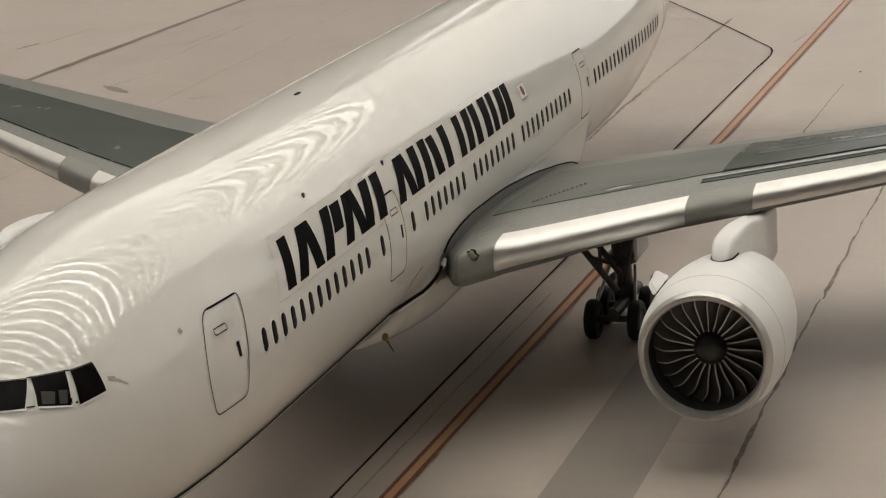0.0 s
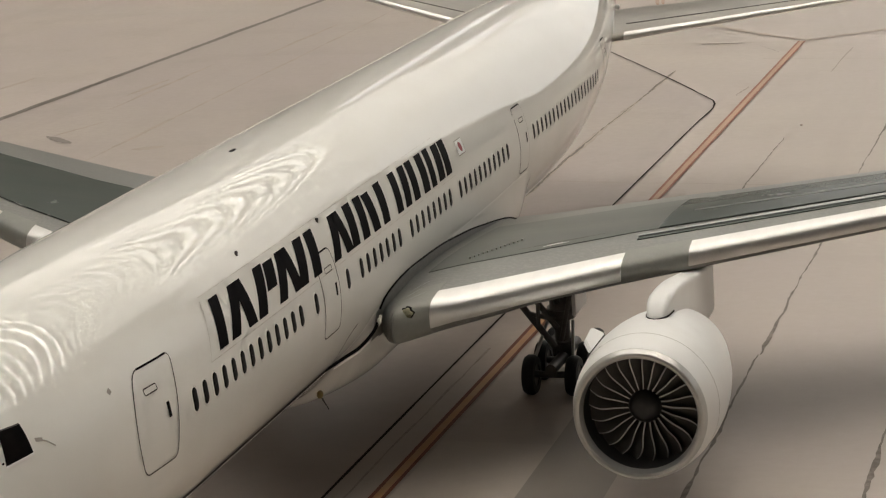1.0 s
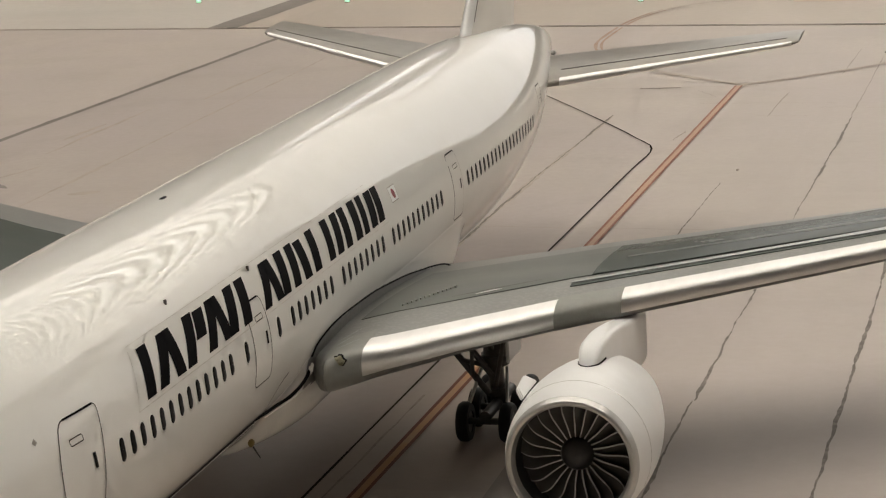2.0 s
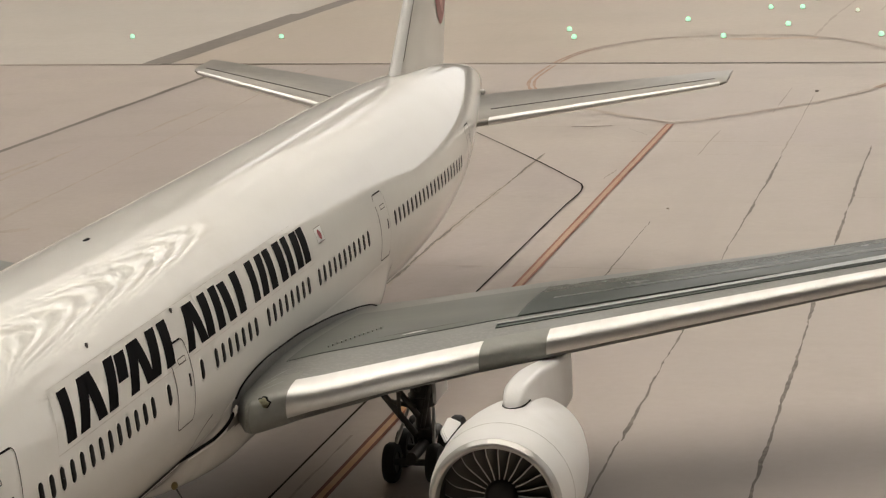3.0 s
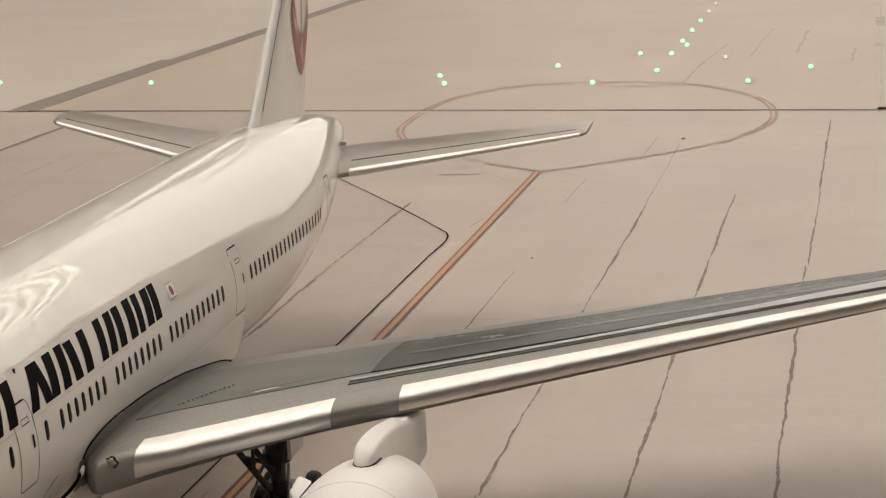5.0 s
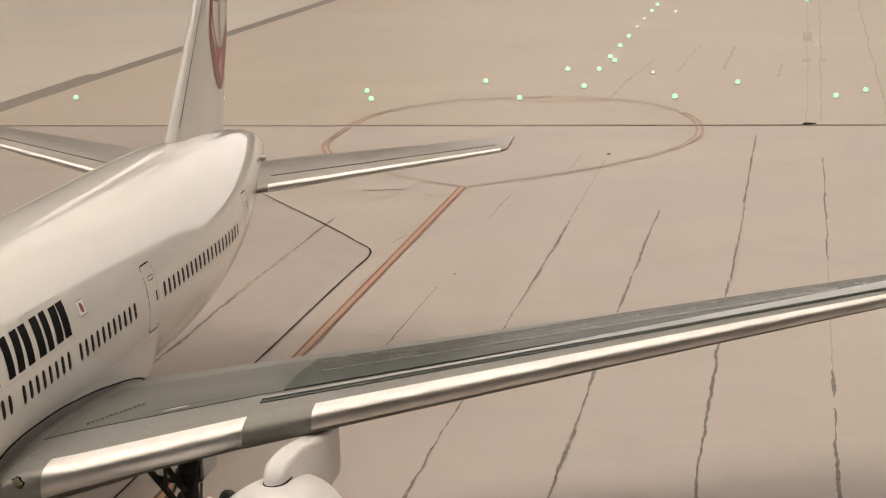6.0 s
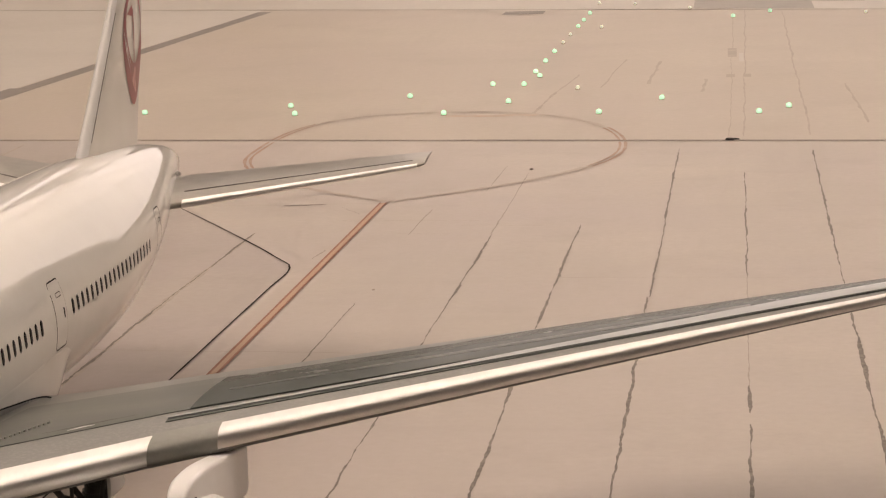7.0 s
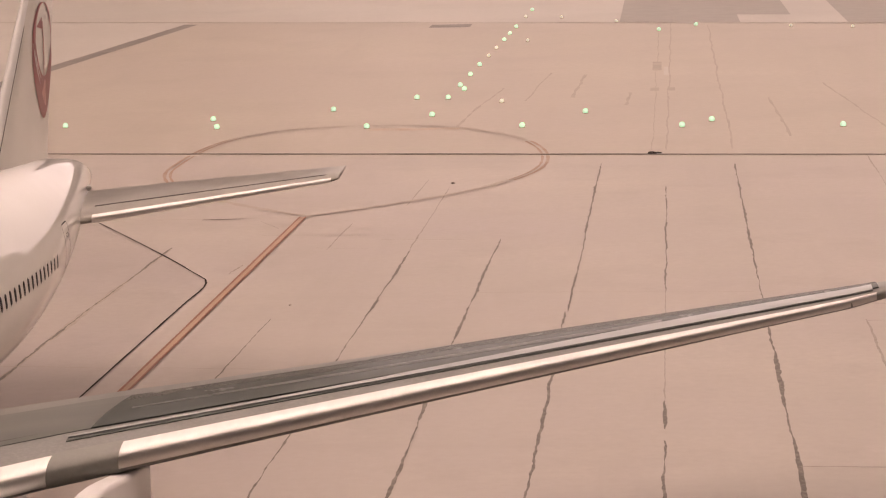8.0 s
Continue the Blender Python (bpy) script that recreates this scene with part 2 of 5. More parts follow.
def rod(bm, a, b, r, r2=None, n=12):
    a, b = Vector(a), Vector(b)
    g = bmesh.ops.create_cone(bm, cap_ends=True, segments=n, radius1=r, radius2=r if r2 is None else r2, depth=(b - a).length)
    m = Matrix.Translation((a + b) / 2) @ (b - a).to_track_quat("Z", "Y").to_matrix().to_4x4()
    bmesh.ops.transform(bm, matrix=m, verts=g["verts"])


def tube(bm, path, r, n=8):
    """One round bead along a line of points."""
    pts = [Vector(p) for p in path]
    rows = []
    for i, p in enumerate(pts):
        d = (pts[min(i + 1, len(pts) - 1)] - pts[max(i - 1, 0)]).normalized()
        a = d.cross(Vector((0, 0, 1))).normalized()
        b = a.cross(d)
        rows.append([p + (a * math.cos(2 * math.pi * k / n) + b * math.sin(2 * math.pi * k / n)) * r for k in range(n)])
    vs = grid_mesh(bm, rows, loop=True)
    bm.faces.new(vs[0][::-1])
    bm.faces.new(vs[-1])


def revolve(bm, profile, centre, n=64):
    """profile: (radius, y); turned round an axis along y through centre (x, z)."""
    rows = [[(centre[0] + r * math.cos(2 * math.pi * k / n), y, centre[1] + r * math.sin(2 * math.pi * k / n)) for k in range(n)] for r, y in profile]
    grid_mesh(bm, rows, loop=True)


def strip(bm, pts, width, z, wobble=0.0, seed=0):
    """A flat ribbon on the apron along pts."""
    rng = random.Random(seed)
    left, right = [], []
    for i, p in enumerate(pts):
        a, b = Vector(pts[max(i - 1, 0)]), Vector(pts[min(i + 1, len(pts) - 1)])
        d = (b - a).normalized()
        nrm = Vector((-d.y, d.x))
        w = width * (1 + rng.uniform(-1, 1) * wobble) / 2
        left.append((p[0] + nrm.x * w, p[1] + nrm.y * w, z))
        right.append((p[0] - nrm.x * w, p[1] - nrm.y * w, z))
    grid_mesh(bm, [left, right])


def worn_strip(bm, pts, width, z, seed):
    """A ribbon whose width swells and thins along a worn joint."""
    rng = random.Random(seed)
    n, swell, left, right = len(pts), 0.7, [], []
    aim = 0.7
    for i, p in enumerate(pts):
        if i % 9 == 0:
            aim = rng.choice((0.32, 0.48, 0.65, 0.85, 1.05))
        swell += (aim - swell) * 0.3
        end = min(1.0, (i + 2) / 5, (n - i + 1) / 5)
        w = width * end * (swell + rng.uniform(-0.26, 0.26)) / 2
        left.append((p[0] + w, p[1], z))
        right.append((p[0] - w, p[1], z))
    grid_mesh(bm, [left, right])


def jagged(x0, y0, x1, y1, step=0.7, amount=0.12, seed=0):
    rng = random.Random(seed)
    n = max(2, int(abs(y1 - y0) / step))
    pts, off = [], 0.0
    for i in range(n + 1):
        t = i / n
        off = off * 0.75 + rng.uniform(-amount, amount)
        pts.append((x0 + (x1 - x0) * t + off, y0 + (y1 - y0) * t))
    return pts


def pchip(xs, ys):
    """A smooth monotone curve through the given values."""
    xs, ys = np.array(xs, float), np.array(ys, float)
    h, d = np.diff(xs), np.diff(ys) / np.diff(xs)
    m = np.zeros(len(xs))
    m[0], m[-1] = d[0], d[-1]
    for i in range(1, len(xs) - 1):
        if d[i - 1] * d[i] > 0:
            w1, w2 = 2 * h[i] + h[i - 1], h[i] + 2 * h[i - 1]
            m[i] = (w1 + w2) / (w1 / d[i - 1] + w2 / d[i])

    def at(x):
        x = min(max(x, xs[0]), xs[-1])
        i = min(int(np.searchsorted(xs, x, "right")) - 1, len(xs) - 2)
        t = (x - xs[i]) / h[i]
        return float((1 + 2 * t) * (1 - t) ** 2 * ys[i] + t * (1 - t) ** 2 * h[i] * m[i] + t * t * (3 - 2 * t) * ys[i + 1] + t * t * (t - 1) * h[i] * m[i + 1])
    return at


# ---- shape of the fuselage: half width, height of the widest line, rise above it, drop below it ----
FZ = 6.27
ALONG = [0.0, 0.15, 0.5, 1.5, 3.0, 4.5, 6.0, 8.0, 10.0, 38.0, 42.0, 46.0, 50.0, 53.0, 56.0, 59.0, 60.5]
half_width = pchip(ALONG, [0.0, 0.45, 0.9, 1.65, 2.3, 2.7, 2.93, 3.07, 3.1, 3.1, 3.07, 2.86, 2.37, 1.86, 1.29, 0.65, 0.3])
mid_height = pchip(ALONG, [5.45, 5.46, 5.5, 5.65, 5.9, 6.05, 6.15, 6.25, 6.27, 6.27, 6.35, 6.6, 6.95, 7.15, 7.25, 7.3, 7.3])
top_rise = pchip(ALONG, [0.0, 0.4, 0.8, 1.62, 2.38, 2.77, 2.97, 3.07, 3.1, 3.1, 3.02, 2.75, 2.2, 1.78, 1.4, 0.85, 0.4])
low_drop = pchip(ALONG, [0.0, 0.4, 0.75, 1.5, 2.2, 2.6, 2.85, 3.05, 3.1, 3.1, 3.08, 2.87, 2.4, 1.8, 1.1, 0.6, 0.35])


def eased(f, start=37.0, reach=1.6):
    """The same curve with its bends behind the wing rounded off."""
    ys = np.arange(0.0, 60.51, 0.1)
    raw = np.array([f(y) for y in ys])
    kernel = np.exp(-0.5 * (np.arange(-40, 41) * 0.1 / reach) ** 2)
    kernel /= kernel.sum()
    end = 2 * raw[-1] - raw[-2:-42:-1]
    soft = np.convolve(np.concatenate([raw[40:0:-1], raw, end]), kernel, "valid")
    mix = np.clip((ys - start) / 4.0, 0, 1) * np.clip((59.5 - ys) / 3.0, 0, 1)
    table = raw + (soft - raw) * mix
    return lambda y: f(y) if y < start else float(np.interp(y, ys, table))


half_width, mid_height, top_rise, low_drop = eased(half_width), eased(mid_height), eased(top_rise), eased(low_drop)


def hull(y, ang, off=0.0):
    """A point of the skin at station y; ang in radians from the port beam, upwards."""
    w, c = half_width(y), mid_height(y)
    h = top_rise(y) if math.sin(ang) > 0 else low_drop(y)
    p = Vector((w * math.cos(ang), y, c + h * math.sin(ang)))
    if off:
        e = 0.02
        a = Vector((w * math.cos(ang + e), y, c + h * math.sin(ang + e))) - Vector((w * math.cos(ang - e), y, c + h * math.sin(ang - e)))
        y2, y1 = min(y + 0.1, 60.5), max(y - 0.1, 0.0)
        h2, h1 = (top_rise(y2), top_rise(y1)) if math.sin(ang) > 0 else (low_drop(y2), low_drop(y1))
        b = Vector((half_width(y2) * math.cos(ang), y2, mid_height(y2) + h2 * math.sin(ang))) - Vector((half_width(y1) * math.cos(ang), y1, mid_height(y1) + h1 * math.sin(ang)))
        n = b.cross(a).normalized() if a.length > 1e-6 and b.length > 1e-6 else Vector((0, -1, 0))
        if n.dot(p - Vector((0, y + 2 if y < 3 else y, c))) < 0:
            n = -n
        p += n * off
    return p


def skin(y, z, side=1, off=0.0):
    """The skin at station y and height z on the port (1) or starboard (-1) side."""
    c = mid_height(y)
    h = top_rise(y) if z > c else low_drop(y)
    p = hull(y, math.asin(max(-1.0, min(1.0, (z - c) / max(h, 1e-4)))), off)
    p.x *= side
    return p


# ---- unseen hall that closes the place ----
HX, HY0, HY1, HZ = 4.2, -4.0, 9.0, 3.5


def flat_box(name, lo, hi, mat, label=""):
    bm = bmesh.new()
    box(bm, Vector(lo) / S, Vector(hi) / S)
    return tagged(part(name, bm, mat, None, label, smooth=False), label, "wall" if "wall" in name else "ceiling", kind="structure")


OPENINGS = [(-1.35, 2.75, 0.5, 3.38, 4), (-2.3, -1.95, 1.6, 2.9, 1)]
bm = bmesh.new()
x = -HX
for x0, x1, z0, z1, _ in sorted(OPENINGS):
    box(bm, (x / S, HY1 / S, -0.9 / S), (x0 / S, (HY1 + 0.1) / S, HZ / S))
    box(bm, (x0 / S, HY1 / S, -0.9 / S), (x1 / S, (HY1 + 0.1) / S, z0 / S))
    box(bm, (x0 / S, HY1 / S, z1 / S), (x1 / S, (HY1 + 0.1) / S, HZ / S))
    x = x1
box(bm, (x / S, HY1 / S, -0.9 / S), (HX / S, (HY1 + 0.1) / S, HZ / S))
tagged(part("wall_north", bm, SIDEPAINT, None, smooth=False), "plain painted hall wall behind the apron boards", "wall", kind="structure")
for k, (x0, x1, z0, z1, lights) in enumerate(OPENINGS):
    bm = bmesh.new()
    for lo, hi in (((x0, z0), (x1, z0 + 0.03)), ((x0, z1 - 0.03), (x1, z1)), ((x0, z0 + 0.03), (x0 + 0.03, z1 - 0.03)), ((x1 - 0.03, z0 + 0.03), (x1, z1 - 0.03))):
        box(bm, (lo[0] / S, (HY1 + 0.02) / S, lo[1] / S), (hi[0] / S, (HY1 + 0.08) / S, hi[1] / S))
    win = tagged(part("window_%d" % (k + 1), bm, FRAMEPAINT, None, smooth=False), "frosted hall window with a painted frame", "window", kind="structure")
    for j in range(lights):
        w = (x1 - x0 - 0.06) / lights
        bm = bmesh.new()
        box(bm, ((x0 + 0.032 + w * j) / S, (HY1 + 0.04) / S, (z0 + 0.032) / S), ((x0 + 0.028 + w * (j + 1)) / S, (HY1 + 0.05) / S, (z1 - 0.032) / S))
        part("pane", bm, FROSTED, win, smooth=False)
flat_box("wall_south", (-HX, HY0 - 0.1, -0.9), (HX, HY0, HZ), SIDEPAINT, "plain painted hall wall")
# unseen window, added as fill light for the model's port side
EY0, EY1, EZ0, EZ1 = 1.9, 8.9, 1.1, 3.42
bm = bmesh.new()
for lo, hi in (((HY0, -0.9), (EY0, HZ)), ((EY1, -0.9), (HY1, HZ)), ((EY0, -0.9), (EY1, EZ0)), ((EY0, EZ1), (EY1, HZ))):
    box(bm, (HX / S, lo[0] / S, lo[1] / S), ((HX + 0.1) / S, hi[0] / S, hi[1] / S))
tagged(part("wall_east", bm, SIDEPAINT, None, smooth=False), "plain painted hall wall with a long window", "wall", kind="structure")
bm = bmesh.new()
for lo, hi in (((EY0, EZ0), (EY1, EZ0 + 0.03)), ((EY0, EZ1 - 0.03), (EY1, EZ1)), ((EY0, EZ0 + 0.03), (EY0 + 0.03, EZ1 - 0.03)), ((EY1 - 0.03, EZ0 + 0.03), (EY1, EZ1 - 0.03))):
    box(bm, ((HX + 0.02) / S, lo[0] / S, lo[1] / S), ((HX + 0.08) / S, hi[0] / S, hi[1] / S))
fill_window = tagged(part("window_3", bm, FRAMEPAINT, None, smooth=False), "frosted hall window with a painted frame", "window", kind="structure")
for j in range(6):
    w = (EY1 - EY0 - 0.06) / 6
    bm = bmesh.new()
    box(bm, ((HX + 0.04) / S, (EY0 + 0.032 + w * j) / S, (EZ0 + 0.032) / S), ((HX + 0.05) / S, (EY0 + 0.028 + w * (j + 1)) / S, (EZ1 - 0.032) / S))
    part("pane", bm, SIDEFILL, fill_window, smooth=False)
flat_box("wall_west", (-HX - 0.1, HY0, -0.9), (-HX, HY1, HZ), WALLPAINT, "plain painted hall wall")
flat_box("ceiling", (-HX - 0.1, HY0 - 0.1, HZ), (HX + 0.1, HY1 + 0.1, HZ + 0.1), CEILPAINT, "matt grey hall ceiling")


# ceiling lamps: long tube trays hung over the boards
def tube_lamp(name, cx, cy, z, width, length, tubes, label, duty=0.125, glow=None):
    base = thing(name, (cx / S, cy / S, z / S), label, "ceiling lamp", "ceiling lamps")
    bm = bmesh.new()
    box(bm, ((cx - width / 2) / S, (cy - length / 2) / S, (z + 0.02) / S), ((cx + width / 2) / S, (cy + length / 2) / S, (z + 0.06) / S))
    part("tray", bm, REFLECTOR, base, "pale glowing reflector tray", smooth=False)
    for x in (cx - width / 3, cx + width / 3):
        bm = bmesh.new()
        rod(bm, (x / S, cy / S, (z + 0.06) / S), (x / S, cy / S, HZ / S), 0.8)
        part("hanger", bm, FRAMEPAINT, base)
    pitch = length / tubes
    for k in range(tubes):
        y = cy - length / 2 + pitch * (k + 0.5)
        bm = bmesh.new()
        box(bm, ((cx - width / 2 + 0.02) / S, (y - pitch * duty) / S, (z + 0.012) / S), ((cx + width / 2 - 0.02) / S, (y + pitch * duty) / S, (z + 0.019) / S))
        part("tube", bm, glow or TUBE, base, smooth=False)
    return base


tube_lamp("ceiling_lamp", -0.25, 3.88, 2.3, 3.8, 3.44, 22, "hung ceiling lamp with a row of parallel warm tubes", 0.12)
tube_lamp("ceiling_lamp", -0.25, 0.63, 2.3, 3.8, 3.04, 15, "hung ceiling lamp with a row of brighter parallel tubes", 0.072, HOTTUBE)
# unseen diffuser, added to brighten the crown between tube and window reflections
tube_lamp("ceiling_lamp", 0.6, 6.55, 2.3, 4.0, 1.86, 1, "hung ceiling lamp with one broad pale diffuser", 0.49, DIFFUSER)

# ---- apron boards ----
GZ = 0.0
SEAM_Y = 119.5
FAR_Y = 230.0


def tilt_y(x, y0, slope=-0.112):
    return y0 + slope * (x - 8)


def sheet(name, corners, mat, label, thick=3.0):
    bm = bmesh.new()
    top = [bm.verts.new((x, y, GZ)) for x, y in corners]
    low = [bm.verts.new((x, y, GZ - thick)) for x, y in corners]
    bm.faces.new(top)
    bm.faces.new(low[::-1])
    for i in range(len(top)):
        j = (i + 1) % len(top)
        bm.faces.new((top[i], low[i], low[j], top[j]))
    return tagged(part(name, bm, mat, None, label, smooth=False), label, "apron board", kind="structure")


W0, W1 = -415, 415
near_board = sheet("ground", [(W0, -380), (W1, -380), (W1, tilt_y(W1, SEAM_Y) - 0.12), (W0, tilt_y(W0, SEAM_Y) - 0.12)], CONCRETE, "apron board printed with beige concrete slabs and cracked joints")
middle_board = sheet("ground", [(W0, tilt_y(W0, SEAM_Y) + 0.12), (W1, tilt_y(W1, SEAM_Y) + 0.12), (W1, tilt_y(W1, FAR_Y, -0.26) - 0.1), (W0, tilt_y(W0, FAR_Y, -0.26) - 0.1)], CONCRETE2, "apron board printed with yellowish beige concrete, set with small lights")
far_board = sheet("ground", [(W0, tilt_y(W0, FAR_Y, -0.26) + 0.1), (W1, tilt_y(W1, FAR_Y, -0.26) + 0.1), (W1, 880), (W0, 880)], PALE, "pale printed board at the back of the apron")
bm = bmesh.new()
box(bm, (W0, -385, -6), (W1, 885, -3.2))
tagged(part("baseboard", bm, SEAM, None, smooth=False), "dark carrier board under the apron sheets", "carrier board", kind="structure")


def mark(name, bm, mat, parent, label=""):
    return part(name, bm, mat, parent, label, smooth=False)


L1, L2, L3 = GZ + 0.02, GZ + 0.035, GZ + 0.05

# taxi line: orange with dark red borders
def taxi_line(pts, w_out, w_in, parent):
    for off, w, m, z, n in ((0, w_in, ORANGE, L2, "taxi_line"), (-w_out / 2, 0.115, RUST, L3, "line_border"), (w_out / 2, 0.115, RUST, L3, "line_border")):
        cut = len(pts) * 5 // 8
        for run, paint in ((pts[:cut], m), (pts[cut - 1:], WORNORANGE if m is ORANGE else WORNRUST)):
            bm = bmesh.new()
            strip(bm, [(x + off, y) for x, y in run], w, z, 0.12 if m is RUST else 0.0, 3)
            mark(n, bm, paint, parent)


taxi_line([(1.88 + 1.417 * k / 40, -20 + 114.3 * k / 40) for k in range(41)], 0.33, 0.27, near_board)

# dark guide line with its rounded corner
guide = [(0.88 + 0.76 * (y / 70) ** 1.7, y) for y in np.linspace(4, 70.8, 30)]
corner = [(1.71, 72.0), (1.77, 73.2), (1.77, 74.3), (1.67, 75.3), (1.45, 76.2), (1.0, 77.1), (0.35, 78.3)]
tail = [(0.35 - 8.25 * k / 12, 78.3 + 14.9 * (k / 12) ** 0.96) for k in range(1, 13)]
bm = bmesh.new()
strip(bm, guide + corner + tail, 0.08, L2, 0.25, 5)
mark("guide_line", bm, GUIDE, near_board, "thin dark guide line with a rounded corner")
bm = bmesh.new()
strip(bm, [(x + 0.38, y) for x, y in jagged(0.95, 8, 1.35, 34, 1.0, 0.03, 8)], 0.07, L1, 0.5, 6)
mark("crack", bm, SOFTJOINT, near_board)

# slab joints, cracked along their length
JOINTS = [
    (10.05, -10, 10.02, 34, 0.19, 1, 0), (10.05, 34, 10.15, 60, 0.19, 2, 0), (10.15, 60, 10.4, 84, 0.15, 3, 0), (10.35, 84, 10.45, 105, 0.12, 4, 1),
    (14.35, -10, 14.45, 60, 0.2, 5, 0), (14.45, 60, 14.7, 86.5, 0.18, 6, 0),
    (18.8, 0, 18.78, 68, 0.17, 7, 0), (18.9, 68, 19.05, 88, 0.14, 8, 0), (19.0, 88, 19.15, 114.5, 0.18, 9, 0),
    (23.0, 10, 23.03, 46.5, 0.17, 10, 0), (23.03, 48, 23.04, 52, 0.17, 11, 0), (23.04, 52, 23.1, 72, 0.09, 12, 1), (23.1, 72, 23.2, 104, 0.12, 13, 0),
    (27.3, 10, 27.3, 72, 0.22, 14, 0), (27.3, 72, 27.42, 113, 0.16, 15, 0),
    (31.45, 30, 31.42, 66, 0.12, 16, 1), (35.7, 30, 35.8, 116, 0.12, 17, 1),
    (5.75, 50, 6.14, 67, 0.15, 18, 0), (6.1, 84, 6.35, 92, 0.12, 19, 1), (8.6, 98, 8.9, 108, 0.11, 20, 1),
    (-2.85, 30, -2.5, 68, 0.24, 21, 0), (-2.5, 68, -2.05, 85, 0.2, 22, 0),
    (-25.0, 45, -25.2, 100, 0.34, 23, 1), (-25.2, 100, -25.6, 121, 0.26, 24, 1),
]
for x0, y0, x1, y1, w, seed, soft in JOINTS:
    # each joint swells and thins where it is worn
    bm = bmesh.new()
    worn_strip(bm, jagged(x0, y0, x1, y1, 0.3, 0.02 if soft else 0.026, seed), w * 0.8, L1, 200 + seed)
    mark("joint_line", bm, (SMUDGE if x0 < -10 else SOFTJOINT) if soft else JOINT, near_board)
# rubbed dirt along the joint beside the body
for k, (y0, y1) in enumerate(((30, 52), (52, 70), (70, 85))):
    bm = bmesh.new()
    worn_strip(bm, [(np.interp(y, (30, 68, 85), (-2.82, -2.47, -2.02)), y) for y in np.linspace(y0, y1, 30)], 0.34, L1 - 0.004, 300 + k)
    mark("joint_smudge", bm, SMUDGE, near_board)
# cross joints, small broken cracks and one painted shadow edge
CROSS = [(-6.0, 93.9, 4.0, 94.2, 0.065, 1), (-2.2, 93.78, 0.1, 93.98, 0.2, 0), (2, 88.5, 9.3, 88.2, 0.065, 1), (5.5, 84.5, 8.2, 84.2, 0.05, 1), (8.5, 86.8, 13, 86.6, 0.05, 1),
         # the (-3.5, 58.2) entry paints the edge of a shadow, not a joint
         (27.4, 69.5, 34, 69.3, 0.08, 1), (27.3, 43.2, 34, 43.0, 0.08, 1), (-3.5, 58.2, 8.6, 57.3, 0.06, 1), (14.5, 72.5, 27, 72.2, 0.05, 1), (31.4, 65.8, 35.5, 66.0, 0.1, 1)]
for i, (x0, y0, x1, y1, w, soft) in enumerate(CROSS):
    bm = bmesh.new()
    pts = [(y, x) for x, y in jagged(y0, x0, y1, x1, 0.5, 0.05, 40 + i)]
    strip(bm, pts, w, L1 + 0.004, 0.5, 60 + i)
    mark("joint_line", bm, FADED if w < 0.07 else SOFTJOINT if soft else JOINT, near_board)

# darker ground tone from the guide line out to the border line
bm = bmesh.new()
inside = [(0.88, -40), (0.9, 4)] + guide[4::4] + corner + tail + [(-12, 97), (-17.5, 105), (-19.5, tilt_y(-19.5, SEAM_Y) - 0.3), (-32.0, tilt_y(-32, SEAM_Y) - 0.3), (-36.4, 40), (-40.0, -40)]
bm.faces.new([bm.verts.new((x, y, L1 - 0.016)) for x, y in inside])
mark("dark_ground_area", bm, DARKTONE, near_board, "darker concrete printed inside the guide line")

# pale grey slab beside the engine
bm = bmesh.new()
bm.faces.new([bm.verts.new((x, y, L1 - 0.008)) for x, y in ((5.9, -6), (8.2, -6), (8.03, 30.0), (5.83, 30.0))])
mark("painted_slab", bm, PATCH, near_board, "grey painted rectangle on the apron")
# lighter printed slabs on both sides of it
for corners in (((2.15, -6), (5.9, -6), (5.84, 25.2), (2.75, 25.2)), ((8.2, -6), (9.95, -6), (9.95, 21.2), (8.07, 21.2))):
    bm = bmesh.new()
    bm.faces.new([bm.verts.new((x, y, L1 - 0.012)) for x, y in corners])
    mark("light_slab", bm, LIGHTSLAB, near_board, "lighter concrete slab printed on the apron")

# dark band along the edge of the apron
bm = bmesh.new()
strip(bm, jagged(-36.4, 40, -32.0, 121, 1.5, 0.04, 70), 0.48, L1, 0.15, 71)
mark("edge_band", bm, DARKBAND, near_board, "grey border line of the apron")
bm = bmesh.new()
strip(bm, [(-38.6 + 1.55 * k / 10, 124.5 + 33 * k / 10) for k in range(11)], 2.4, L1, 0.05, 72)
strip(bm, [(-36.65 + 4.25 * k / 14, 157.45 + 80 * k / 14) for k in range(15)], 1.7, L1, 0.08, 73)
mark("edge_band", bm, BAND, middle_board, "broad grey border band of the apron")
bm = bmesh.new()
bm.faces.new([bm.verts.new((x, y, L1 - 0.012)) for x, y in ((-160, 138.6), (-39.6, 125.0), (-33.2, 240.2), (-160, 273))])
mark("pale_slab", bm, PALE, middle_board, "pale concrete beyond the border band")

# oval ring with a doubled border
def ring_at(k, dr):
    """Round at the far end, blunt on one side, drawn to a point where the taxi line meets it."""
    a = 2 * math.pi * k / 180
    u = math.cos(a)
    x = 3.45 + (12.05 + dr) * u if u > 0 else 3.45 + (11.75 + dr) * u
    if math.sin(a) >= 0:
        n = 2.0 if u > 0 else 3.0
        y = 115.3 + (20.2 + dr * 1.2) * (1 - min(1, abs(u)) ** n) ** (1 / n)
    else:
        y = 115.3 - (20.6 + dr * 1.2) * (1 - min(1, abs(u))) ** 0.47
    return x, y


